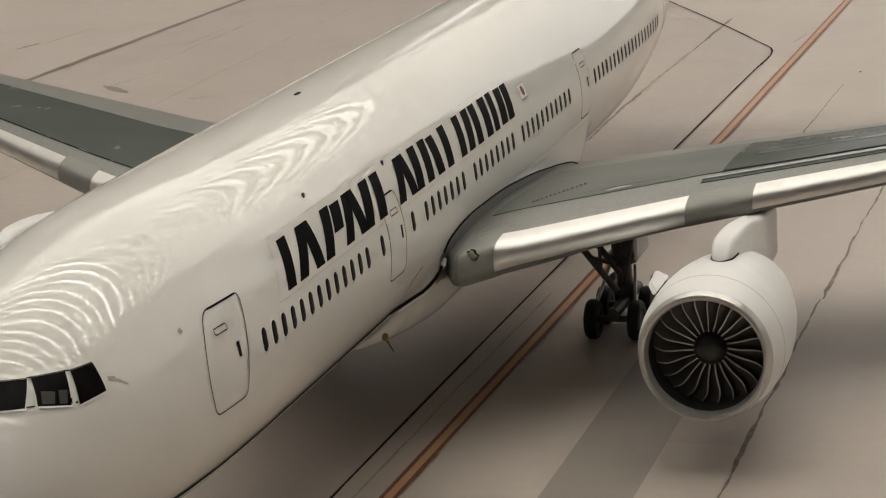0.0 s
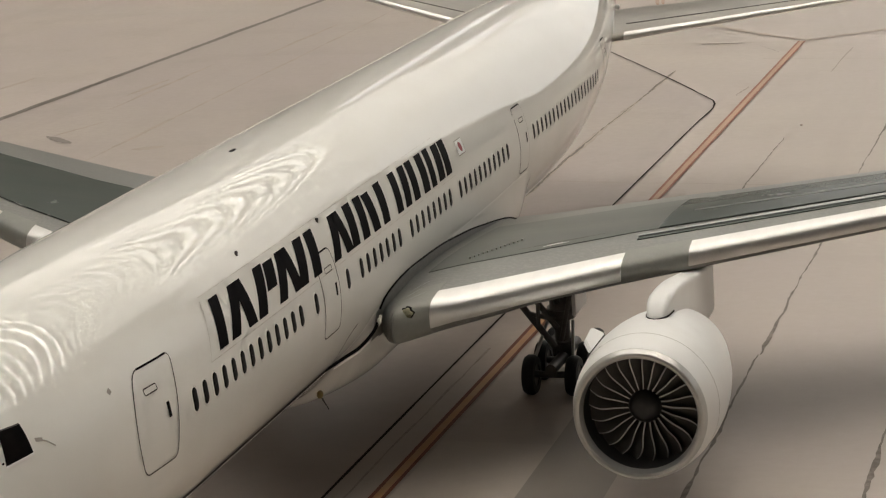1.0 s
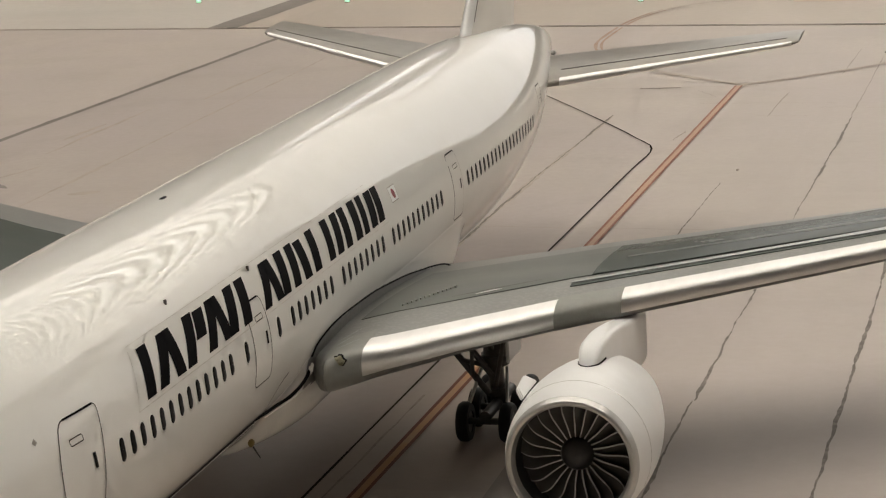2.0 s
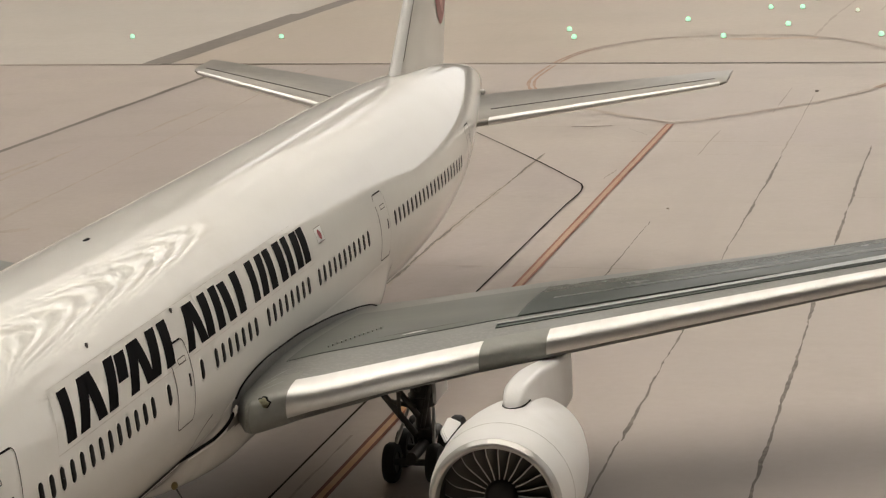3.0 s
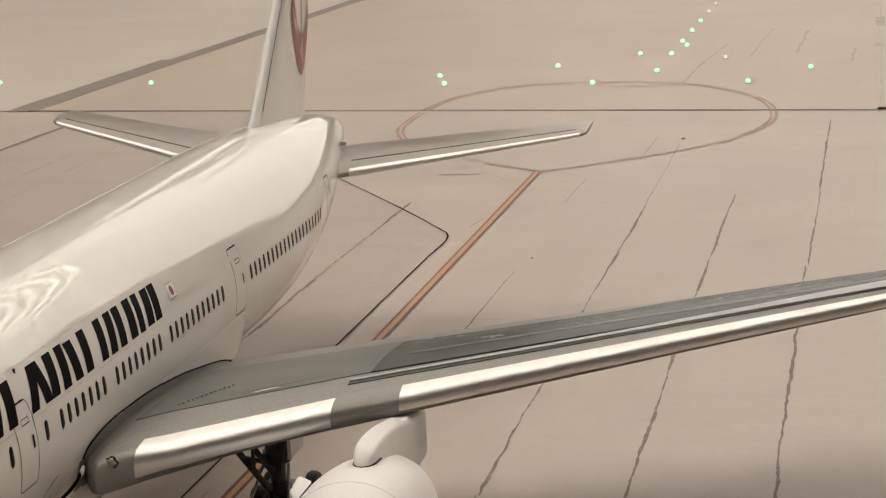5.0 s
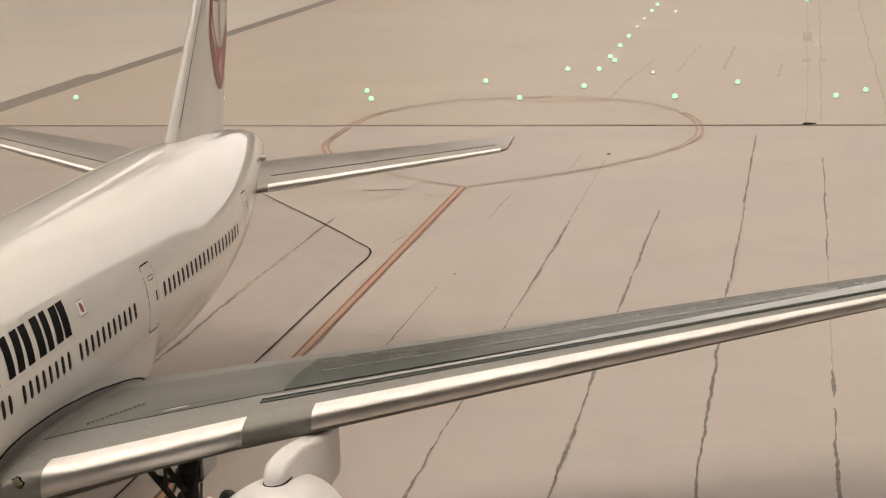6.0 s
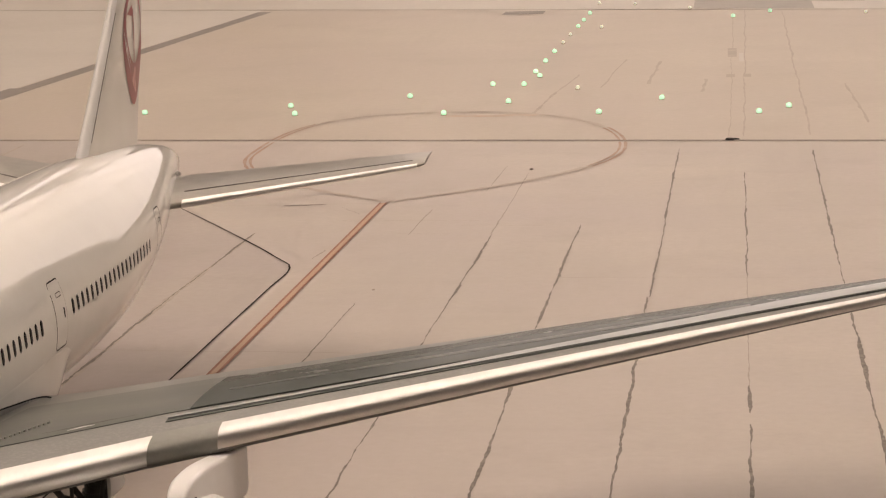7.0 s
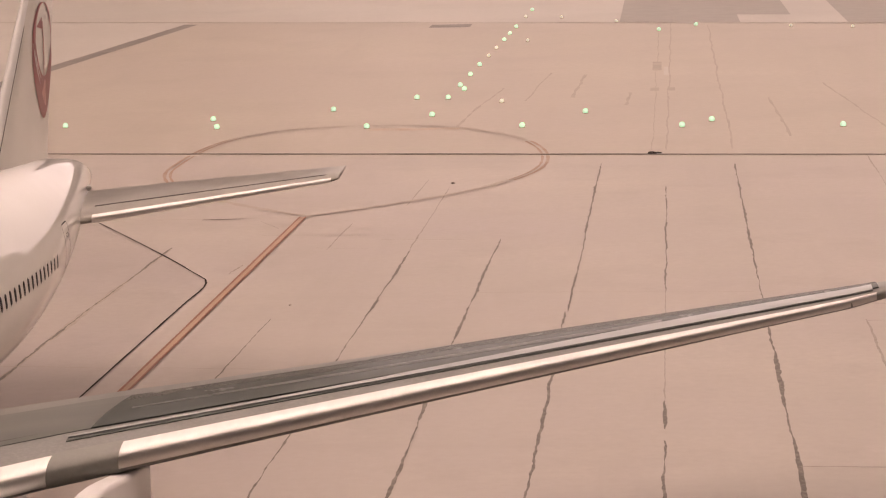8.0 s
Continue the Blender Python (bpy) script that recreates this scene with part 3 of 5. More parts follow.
def ring_runs(dr, keep):
    """Stretches of the ring on the near and on the middle board."""
    runs = {}
    last = None
    for k in range(181):
        x, y = ring_at(k, dr)
        key = (keep(k), y < tilt_y(x, SEAM_Y))
        if key != last:
            runs.setdefault(key, []).append([])
        runs[key][-1].append((x, y))
        last = key
    return runs


def is_end(k):
    return abs(math.cos(2 * math.pi * k / 180)) > 0.86


for dr, ends, w, m in ((0.2, True, 0.2, RINGRED), (-0.16, True, 0.16, RINGRED), (0.0, False, 0.5, RINGGREY)):
    for (end, near), stretches in ring_runs(dr, is_end).items():
        if end != ends:
            continue
        for pts in stretches:
            if len(pts) > 1:
                bm = bmesh.new()
                strip(bm, pts, w, L2, 0.3, 80)
                mark("ring_line", bm, m, near_board if near else middle_board, "faded dark red oval ring" if end else "faded brown oval ring")
bm = bmesh.new()
strip(bm, [(2.0 + 6.6 * k / 10, 133.2 + 0.15 * math.sin(k)) for k in range(11)], 1.3, L1, 0.1, 81)
mark("faded_patch", bm, material("faded_orange_print", (0.5, 0.38, 0.285), 0.55, grain=((0.485, 0.41, 0.335), 60, 0.42, 0.62, 0.9), spec=0.3), middle_board, "faded orange stretch of the ring")

# joints on the middle board
for i, (x0, y0, x1, y1, w) in enumerate([(23.25, 120, 23.9, 225, 0.16), (22.3, 120, 22.6, 225, 0.1), (27.5, 120, 27.85, 222, 0.2), (8.2, 134, 9.8, 160, 0.3), (15.9, 152, 16.3, 170, 0.35), (12.2, 150, 13.3, 172, 0.2),
                                          (20.2, 146, 20.4, 155, 0.3), (31.6, 126, 31.2, 150, 0.25), (39.5, 116, 36.0, 160, 0.2)]):
    bm = bmesh.new()
    strip(bm, jagged(x0, y0, x1, y1, 1.2, 0.06, 90 + i), w * 0.7, L1, 0.5, 100 + i)
    mark("joint_line", bm, SMUDGE if i in (0, 2, 3) else FADED, middle_board)
for i, (x0, x1, y, w, m) in enumerate([(-3.0, 1.6, 227.5, 4.2, BAND), (22.1, 22.9, 176.5, 8, SMUDGE), (22.0, 22.7, 157, 2.5, FADED), (23.1, 23.5, 172, 7, PALE), (23.4, 24.0, 157, 2.5, FADED)]):
    bm = bmesh.new()
    bm.faces.new([bm.verts.new((x, yy, L2)) for x, yy in ((x0, y - w / 2), (x1, y - w / 2), (x1, y + w / 2), (x0, y + w / 2))])
    mark("worn_mark", bm, m, middle_board)
# grey slabs on the pale board
for x0, x1, y0, y1 in ((18.2, 31.5, 228.6, 275), (31.5, 37.5, 236, 275), (43, 90, 222, 275)):
    bm = bmesh.new()
    bm.faces.new([bm.verts.new((x, y, L1)) for x, y in ((x0, y0), (x1, y0 - 0.26 * (x1 - x0)), (x1, y1), (x0, y1))])
    mark("painted_slab", bm, PATCH, far_board, "grey slab printed on the pale board")
# seam trims
bm = bmesh.new()
strip(bm, [(x, tilt_y(x, SEAM_Y)) for x in np.linspace(-38, 200, 60)], 0.26, L2 + 0.02, 0.25, 110)
mark("board_seam", bm, SEAM, near_board, "dark gap between two apron boards")
bm = bmesh.new()
strip(bm, [(x, tilt_y(x, SEAM_Y)) for x in np.linspace(-200, -38, 30)], 0.26, L2 + 0.02, 0.25, 112)
mark("board_seam", bm, SMUDGE, near_board, "pale gap between two apron boards")
bm = bmesh.new()
strip(bm, [(x, tilt_y(x, FAR_Y, -0.26)) for x in np.linspace(-200, 200, 60)], 0.45, L2 + 0.02, 0.25, 111)
mark("board_seam", bm, FADED, middle_board, "grey gap between two apron boards")

# scuffs and specks
rng = random.Random(9)
for x0, y0, x1, y1, w, m in [(-29.8, 67.9, -27.7, 66.2, 0.5, BAND), (-28.4, 71.6, -29.6, 67.6, 0.3, SMUDGE), (-23.9, 64.7, -22.5, 65.3, 0.6, SMUDGE), (-19.9, 62.2, -19.1, 63.2, 0.4, BAND),
                             (-29.7, 75.0, -29.5, 89.0, 0.3, SMUDGE), (-30.5, 79.0, -30.2, 84.0, 0.4, SMUDGE), (-39.3, 80.5, -38.8, 85.0, 0.5, SMUDGE), (-40.2, 78.5, -39.6, 80.5, 0.35, BAND),
                             (-27.5, 92.0, -27.2, 104.0, 0.35, SMUDGE), (-36.5, 60.0, -36.0, 66.0, 0.4, SMUDGE), (1.2, 93.0, 2.6, 90.5, 0.08, SOFTJOINT), (2.3, 77.5, 2.6, 80.0, 0.12, SOFTJOINT)]:
    bm = bmesh.new()
    n = 14
    pts = [(x0 + (x1 - x0) * k / n + rng.uniform(-0.05, 0.05), y0 + (y1 - y0) * k / n) for k in range(n + 1)]
    left, right = [], []
    for k, (x, y) in enumerate(pts):
        half = w * (0.25 + 0.75 * math.sin(math.pi * (k + 0.5) / (n + 1))) * rng.uniform(0.7, 1.1) / 2
        flat = abs(x1 - x0) > abs(y1 - y0)
        left.append((x, y + half * 1.6, L1 + 0.008) if flat else (x - half, y, L1 + 0.008))
        right.append((x, y - half * 1.6, L1 + 0.008) if flat else (x + half, y, L1 + 0.008))
    grid_mesh(bm, [left, right])
    mark("scuff_mark", bm, m, near_board)
for x, y, r, m in [(10.48, 106.4, 0.13, JOINT), (17.4, 26.5, 0.06, JOINT), (18.6, 31, 0.06, JOINT), (6.5, 70, 0.07, SOFTJOINT), (-13, 73.5, 0.12, JOINT)]:
    bm = bmesh.new()
    bmesh.ops.create_uvsphere(bm, u_segments=8, v_segments=6, radius=r, matrix=Matrix.Translation((x, y, 0.02)) @ Matrix.Diagonal((1, 1.6, 0.5, 1)))
    tagged(part("grit_speck", bm, m), "dark speck of grit lying on the apron", "grit", "grit specks")
bm = bmesh.new()
for k in range(5):
    bmesh.ops.create_icosphere(bm, subdivisions=1, radius=0.15 - 0.02 * k, matrix=Matrix.Translation((22.2 + 0.16 * k, 118.1 + 0.1 * (k % 2), 0.1)) @ Matrix.Diagonal((1.3, 1, 0.7, 1)))
tagged(part("lint_clump", bm, SEAM), "small dark clump of lint stuck in the board seam", "lint")

# small lights set into the boards
DOTS = [(-46.7, 142.9), (-33.45, 140.7), (-21.35, 138.8), (-10.7, 141.5), (-9.45, 136.5), (-2.28, 146.6), (1.73, 135.4), (3.4, 154.1), (5.81, 142.1), (5.95, 153.7), (6.09, 163.2), (6.7, 160.0),
        (6.21, 172.2), (6.33, 181), (6.49, 190), (6.6, 198.5), (6.77, 207.7), (6.85, 215.5), (6.95, 224.5), (7.15, 239.4), (7.27, 250.3), (9.24, 206.5), (10.45, 150.6), (13.01, 134.6), (17.25, 142.7),
        (11.4, 237.3), (17.84, 229.7), (22.61, 216.8), (26.6, 222.6), (36.6, 218.6), (42.9, 216.2), (24.35, 133.4), (26.49, 136.5), (35.46, 132.3)]
WARM = {(6.49, 190), (6.6, 198.5), (9.24, 206.5), (10.45, 150.6), (17.84, 229.7), (11.4, 237.3), (36.6, 218.6), (42.9, 216.2), (7.15, 239.4)}
protos = {}
for i, (x, y) in enumerate(DOTS):
    warm = (x, y) in WARM
    y -= 1.3
    if warm not in protos:
        base = thing("apron_light", (x, y, 0), "tiny dim white light set into the apron" if warm else "tiny glowing green light set into the apron", "light", "apron lights")
        bm = bmesh.new()
        bmesh.ops.create_uvsphere(bm, u_segments=12, v_segments=8, radius=0.15 if warm else 0.2, matrix=Matrix.Translation((x, y, 0.17)))
        part("lens", bm, WARMDOT if warm else GREEN, base)
        bm = bmesh.new()
        bmesh.ops.create_cone(bm, cap_ends=True, segments=14, radius1=0.24, radius2=0.2, depth=0.05, matrix=Matrix.Translation((x, y, 0.02)))
        part("collar", bm, SOFTJOINT, base)
        protos[warm] = base
    else:
        copy_thing(protos[warm], Matrix.Translation(Vector((x, y, 0)) * S))


# ---- the airliner model ----
plane = thing("model_airliner", (0, 29, 0), "glossy white twin-engine model airliner with silver-grey wings on its gear", "model airplane")

# fuselage skin
bm = bmesh.new()
ys = [0.0, 0.05, 0.15, 0.3] + [0.5 + 0.25 * k for k in range(38)] + [10.0 + 0.7 * k for k in range(1, 40)] + [38.0 + 0.45 * k for k in range(1, 50)] + [60.5]
N = 96
rows = [[hull(max(y, 0.004), 2 * math.pi * k / N) for k in range(N)] for y in ys]
vs = grid_mesh(bm, rows, loop=True)
bm.faces.new(vs[0][::-1])
bm.faces.new(vs[-1])
body = part("fuselage", bm, WHITE, plane, "glossy white fuselage shell")


def ribbon(bm, path, width, side=1, off=0.014):
    """A line on the skin along (y, z) stations."""
    pts = [skin(y, z, side, off) for y, z in path]
    left, right = [], []
    for i, p in enumerate(pts):
        d = (pts[min(i + 1, len(pts) - 1)] - pts[max(i - 1, 0)]).normalized()
        n = (p - Vector((0, p.y, mid_height(p.y)))).normalized()
        s = d.cross(n).normalized() * width / 2
        left.append(p + s)
        right.append(p - s)
    grid_mesh(bm, [left, right])


def patch(bm, quad, side=1, off=0.014, n=8):
    """A skin patch between four (y, z) corners."""
    a, b, c, d = [Vector(q) for q in quad]
    rows = []
    for i in range(n + 1):
        u = i / n
        l, r = a.lerp(d, u), b.lerp(c, u)
        rows.append([skin(*l.lerp(r, j / n), side, off) for j in range(n + 1)])
    grid_mesh(bm, rows)


def rounded(y0, y1, z0, z1, r, lean=0.0, n=5):
    """A rounded rectangle as a closed (y, z) path."""
    out = []
    for cy, cz, a0 in ((y1 - r, z1 - r, 0), (y0 + r, z1 - r, 90), (y0 + r, z0 + r, 180), (y1 - r, z0 + r, 270)):
        for k in range(n + 1):
            a = radians(a0 + 90 * k / n)
            out.append((cy + r * math.cos(a), cz + r * math.sin(a)))
    dense = []
    for i, p in enumerate(out):
        q = out[(i + 1) % len(out)]
        m = max(1, int(math.hypot(q[0] - p[0], q[1] - p[1]) / 0.15))
        dense += [(p[0] + (q[0] - p[0]) * k / m + lean * (p[1] - z0), p[1] + (q[1] - p[1]) * k / m) for k in range(m)]
    return dense + dense[:1]


# cabin doors
def bend(y, z):
    """The front door's edges follow the narrowing nose."""
    u = (y - 5.95) / 1.45
    return (5.91 + 0.37 * (z - 6.4) ** 2) * (1 - u) + (7.36 + 0.07 * (z - 5.7) + 0.11 * (z - 5.7) ** 2) * u


DOORS = [(5.95, 7.4, 5.72, 7.64), (15.85, 16.95, 5.55, 7.48), (33.65, 34.72, 5.56, 7.54), (47.0, 48.0, 6.0, 7.5)]
for i, (y0, y1, z0, z1) in enumerate(DOORS):
    for side in (1, -1):
        bm = bmesh.new()
        leaf = ((y0 + 0.05, z0 + 0.05), (y1 - 0.05, z0 + 0.05), (y1 - 0.05, z1 - 0.05), (y0 + 0.05, z1 - 0.05))
        patch(bm, leaf if i else ((6.12, 5.8), (7.3, 5.8), (7.62, 7.55), (6.5, 7.55)), side, 0.005)
        door = part("door", bm, WHITE, plane)
        bm = bmesh.new()
        path = rounded(y0, y1, z0, z1, 0.16)
        if i == 0:
            path = [(bend(y, z), z) for y, z in path]
        if i == 2:
            # the hinge side of this door is only faintly drawn
            hinge = [p for p in path if p[0] > y1 - 0.03]
            path = [p for p in path if p[0] <= y1 - 0.03]
            cut = max(range(1, len(path)), key=lambda k: abs(path[k][1] - path[k - 1][1]))
            path = path[cut:] + path[1:cut]
            faint = bmesh.new()
            ribbon(faint, hinge, 0.022, side, 0.012)
            part("door_edge", faint, FAINT, door, "faint hinge-side edge")
        ribbon(bm, path, 0.042 if i == 2 else 0.03, side, 0.012)
        part("door_outline", bm, LINE, door, "thin dark engraved outline")
        bm = bmesh.new()
        m = (y0 + y1) / 2
        ribbon(bm, rounded(m - 0.14, m + 0.32, z1 - 0.48, z1 - 0.36, 0.03, n=2), 0.025, side, 0.014)
        part("door_handle", bm, LINE, door)
        bm = bmesh.new()
        patch(bm, ((y1 - 0.28, z0 + 0.84), (y1 - 0.17, z0 + 0.84), (y1 - 0.17, z0 + 1.14), (y1 - 0.28, z0 + 1.14)), side, 0.016, 3)
        part("door_window", bm, GLASS, door)
        bm = bmesh.new()
        ribbon(bm, [((bend(y, z1) if i == 0 else y), z1) for y in [y0 + 0.16 + k * (y1 - y0 - 0.32) / 6 for k in range(7)]], 0.045, side, 0.016)
        part("hinge_cover", bm, BLACK, door)

# cabin windows: one pane and rim shared by all
WZ, PITCH = 6.55, 0.506
ROW = [8.3 + PITCH * k for k in list(range(13)) + [14]]
AFT = 8.3 + PITCH * 4.37
ROW += [AFT + PITCH * k for k in [14] + list(range(16, 23)) + list(range(24, 32)) + list(range(33, 44))]
ROW += [35.42 + 0.52 * k for k in range(20)]


def oval(r, h, n=20):
    """A stadium outline, height along the second axis."""
    out = []
    for k in range(n):
        a = 2 * math.pi * k / n
        out.append((r * math.cos(a), r * math.sin(a) + (h if math.sin(a) > 0 else -h)))
    return out


def window_meshes():
    pane = bmesh.new()
    o = oval(0.118, 0.128)
    rows = [[(x * f, y * f, z - 0.5 * (y * f) ** 2 * 0.32) for x, y in o] for f, z in ((1.0, 0.004), (0.9, 0.014), (0.5, 0.016), (0.02, 0.017))]
    grid_mesh(pane, rows, loop=True)
    rim = bmesh.new()
    o1, o2, o3 = oval(0.115, 0.128), oval(0.13, 0.132), oval(0.148, 0.136)
    rows = [[(x, y, z - 0.5 * y * y * 0.32) for x, y in o] for o, z in ((o1, 0.01), (o2, 0.015), (o3, 0.0))]
    grid_mesh(rim, rows, loop=True)
    out = []
    for name, b, m in (("window", pane, GLASS), ("window_rim", rim, WHITE)):
        bmesh.ops.transform(b, matrix=Matrix.Scale(S, 4), verts=b.verts)
        me = bpy.data.meshes.new(name)
        b.to_mesh(me)
        b.free()
        me.materials.append(m)
        me.polygons.foreach_set("use_smooth", [True] * len(me.polygons))
        out.append(me)
    return out


PANE, RIM = window_meshes()
for side in (1, -1):
    for y in ROW:
        p = skin(y, WZ, side, 0.0)
        n = (skin(y, WZ, side, 0.1) - p).normalized()
        ahead = (skin(y + 0.1, WZ, side) - skin(y - 0.1, WZ, side)).normalized()
        up = n.cross(ahead).normalized()
        if up.z < 0:
            up = -up
        ahead = up.cross(n)
        m = Matrix.Translation(p * S) @ Matrix((ahead, up, n)).transposed().to_4x4()
        w = under(new("window", PANE), plane)
        w.matrix_basis = m
        r = new("window_rim", RIM)
        r.parent = w

# windscreen panes
for side in (1, -1):
    for quad in (((1.62, 7.24), (1.97, 7.21), (2.37, 7.61), (1.98, 7.64)), ((2.13, 7.2), (2.57, 7.09), (2.89, 7.6), (2.42, 7.62)), ((2.7, 7.06), (3.29, 7.13), (3.4, 7.6), (2.96, 7.58))):
        bm = bmesh.new()
        patch(bm, quad, side, 0.02, 6)
        w = part("windscreen", bm, GLASS, plane, "black glazed cockpit pane")
        bm = bmesh.new()
        sill = [Vector(quad[0]).lerp(Vector(quad[1]), k / 5) for k in range(6)]
        ribbon(bm, [(y, z - 0.015) for y, z in sill], 0.035, side, 0.024)
        part("windscreen_sill", bm, SATIN, w, "bright lower lip")
        # dark ribbon paints the shade of the recess above each pane
        bm = bmesh.new()
        brow = [Vector(quad[3]).lerp(Vector(quad[2]), k / 5) for k in range(6)]
        ribbon(bm, [(y, z + 0.012) for y, z in brow], 0.03, side, 0.012)
        part("windscreen_shade", bm, LINE, w, "dark recessed upper edge")
    # grey patches laid over the middle pane
    bm = bmesh.new()
    patch(bm, ((2.2, 7.215), (2.36, 7.175), (2.5, 7.35), (2.34, 7.4)), side, 0.026, 3)
    patch(bm, ((2.42, 7.16), (2.53, 7.13), (2.68, 7.33), (2.56, 7.36)), side, 0.026, 3)
    part("pane_patch", bm, PANEGREY, plane, "dark grey panel behind the windscreen")
    # small black gaps at the ends of the posts
    for path in (((2.37, 7.62), (2.4, 7.625), (2.43, 7.625)), ((2.88, 7.61), (2.92, 7.6), (2.96, 7.59)), ((2.0, 7.22), (2.05, 7.215), (2.1, 7.21)), ((2.6, 7.12), (2.62, 7.16), (2.65, 7.2)), ((2.66, 7.1), (2.68, 7.11), (2.7, 7.12))):
        bm = bmesh.new()
        ribbon(bm, path, 0.035, side, 0.018)
        part("post_gap", bm, BLACK, body)

# title on the side, as plain black blocks
BARS = [  # bottom start, top start, width, bottom height, top height
    (9.9, 10.42, 0.4, 7.08, 7.98), (10.58, 11.46, 0.42, 7.08, 7.98), (11.56, 11.66, 0.42, 7.08, 7.98), (12.14, 12.92, 0.44, 7.08, 7.98), (13.06, 13.48, 0.5, 7.45, 7.95),
    (13.4, 14.26, 0.42, 7.08, 7.98), (14.38, 14.44, 0.4, 7.08, 7.98), (14.72, 15.4, 0.46, 7.08, 7.98), (15.62, 16.12, 0.46, 7.08, 7.98),
    (17.04, 17.78, 0.4, 7.08, 7.98), (17.94, 17.96, 0.4, 7.08, 7.98), (18.4, 18.84, 0.44, 7.08, 7.98), (19.2, 19.62, 0.42, 7.08, 7.98), (20.02, 20.2, 0.44, 7.08, 7.94),
    (20.8, 21.2, 0.42, 7.08, 7.98), (21.95, 22.4, 0.4, 7.08, 7.98), (22.64, 23.2, 0.42, 7.08, 7.98), (23.4, 23.82, 0.42, 7.08, 7.98), (24.26, 24.68, 0.46, 7.08, 7.98), (24.98, 25.4, 0.36, 7.08, 7.98),
    (25.66, 26.12, 0.46, 7.1, 7.95), (26.34, 26.72, 0.44, 7.1, 7.95)]
for side in (1, -1):
    bm = bmesh.new()
    patch(bm, ((9.35, 6.99), (27.3, 6.99), (27.6, 8.1), (10.1, 8.1)), side, 0.006, 24)
    film_part = part("decal_film", bm, CLEAR, plane, "clear decal film behind the title")
    bm = bmesh.new()
    ribbon(bm, [(9.35 + 0.3 * k, 6.985) for k in range(60)], 0.02, side, 0.009)
    ribbon(bm, [(10.1 + 0.3 * k, 8.1) for k in range(56)], 0.016, side, 0.009)
    ribbon(bm, [(9.35 + 0.1 * k, 6.985 + 0.1486 * k) for k in range(8)], 0.016, side, 0.009)
    part("film_edge", bm, FILMEDGE, film_part)
    for b0, t0, w, z0, z1 in BARS:
        b0, t0, w = b0 - 0.04, t0 - 0.04, w + 0.08
        bm = bmesh.new()
        patch(bm, ((b0, z0), (b0 + w, z0), (t0 + w, z1), (t0, z1)), side, 0.016, 6)
        part("title_bar", bm, BLACK, plane, "plain black title bar")
    bm = bmesh.new()
    patch(bm, ((27.82, 7.34), (28.45, 7.34), (28.55, 7.72), (27.92, 7.72)), side, 0.014, 4)
    flag = part("flag_decal", bm, SATIN, plane, "small white flag decal")
    bm = bmesh.new()
    ribbon(bm, [(27.82, 7.34), (28.13, 7.34), (28.45, 7.34), (28.5, 7.53), (28.55, 7.72), (28.23, 7.72), (27.92, 7.72), (27.87, 7.53), (27.82, 7.34)], 0.025, side, 0.018)
    part("flag_edge", bm, FAINT, flag)
    bm = bmesh.new()
    c = [(28.19 + 0.13 * math.cos(2 * math.pi * k / 16), 7.53 + 0.13 * math.sin(2 * math.pi * k / 16)) for k in range(16)]
    bm.faces.new([bm.verts.new(skin(y, z, side, 0.02)) for y, z in c])
    part("flag_disc", bm, RED, flag)

# joint between the upper shell and the belly
for side in (1, -1):
    bm = bmesh.new()
    ribbon(bm, [(3.0 + 0.4 * k, 4.24 + 0.005 * k) for k in range(37)], 0.17, side, 0.012)
    joint = part("shell_joint", bm, BLACK, plane, "dark joint along the belly")
    # joint_shadow is a dark ribbon painted where the lip throws shade
    for drop, w, m, name in ((0.13, 0.07, SATIN, "joint_lip"), (0.21, 0.05, LINE, "joint_shadow")):
        bm = bmesh.new()
        ribbon(bm, [(3.0 + 0.4 * k, 4.24 - drop + 0.005 * k) for k in range(37)], w, side, 0.016)
        part(name, bm, m, joint, "pale raised lip" if m is SATIN else "")
# rubbed spots on the nose
for path, w in (([(3.5, 7.28), (3.58, 7.26), (3.66, 7.22), (3.78, 7.1)], 0.035), ([(3.46, 7.3), (3.52, 7.29), (3.6, 7.27)], 0.08), ([(5.56, 7.5), (5.6, 7.53), (5.66, 7.55)], 0.1)):
    bm = bmesh.new()
    ribbon(bm, path, w, 1, 0.01)
    part("paint_chip", bm, FAINT, body, "rubbed brownish paint chip")
# small yellow tag under the belly
bm = bmesh.new()
bmesh.ops.create_uvsphere(bm, u_segments=12, v_segments=8, radius=0.1, matrix=Matrix.Translation((1.95, 18.2, 3.5)) @ Matrix.Diagonal((0.8, 1.2, 1.0, 1)))
tag = part("belly_tag", bm, YELLOW, plane, "small yellow aerial under the belly")
bm = bmesh.new()
rod(bm, (1.94, 18.25, 3.45), (2.0, 18.6, 3.0), 0.025, 0.012, 8)
part("tag_pin", bm, LINE, tag)
# aerials on the crown
for y, l in ((18.7, 0.3),):
    bm = bmesh.new()
    box(bm, (-0.05, y - l / 2, 9.3), (0.05, y + l / 2, 9.4), 0.02)
    part("aerial", bm, BLACK, plane)
for y, z in ((12.77, 8.34), (17.17, 8.03)):
    bm = bmesh.new()
    p = skin(y, z, 1, 0.02)
    box(bm, p - Vector((0.03, 0.03, 0.06)), p + Vector((0.03, 0.03, 0.06)), 0.01)
    part("probe", bm, LINE, plane)


# ---- wings ----
def foil(u, t, blunt=0.0):
    return (1 + blunt * math.exp(-u / 0.03)) * 5 * t * (0.2969 * math.sqrt(u) - 0.126 * u - 0.3516 * u * u + 0.2843 * u ** 3 - 0.1036 * u ** 4)


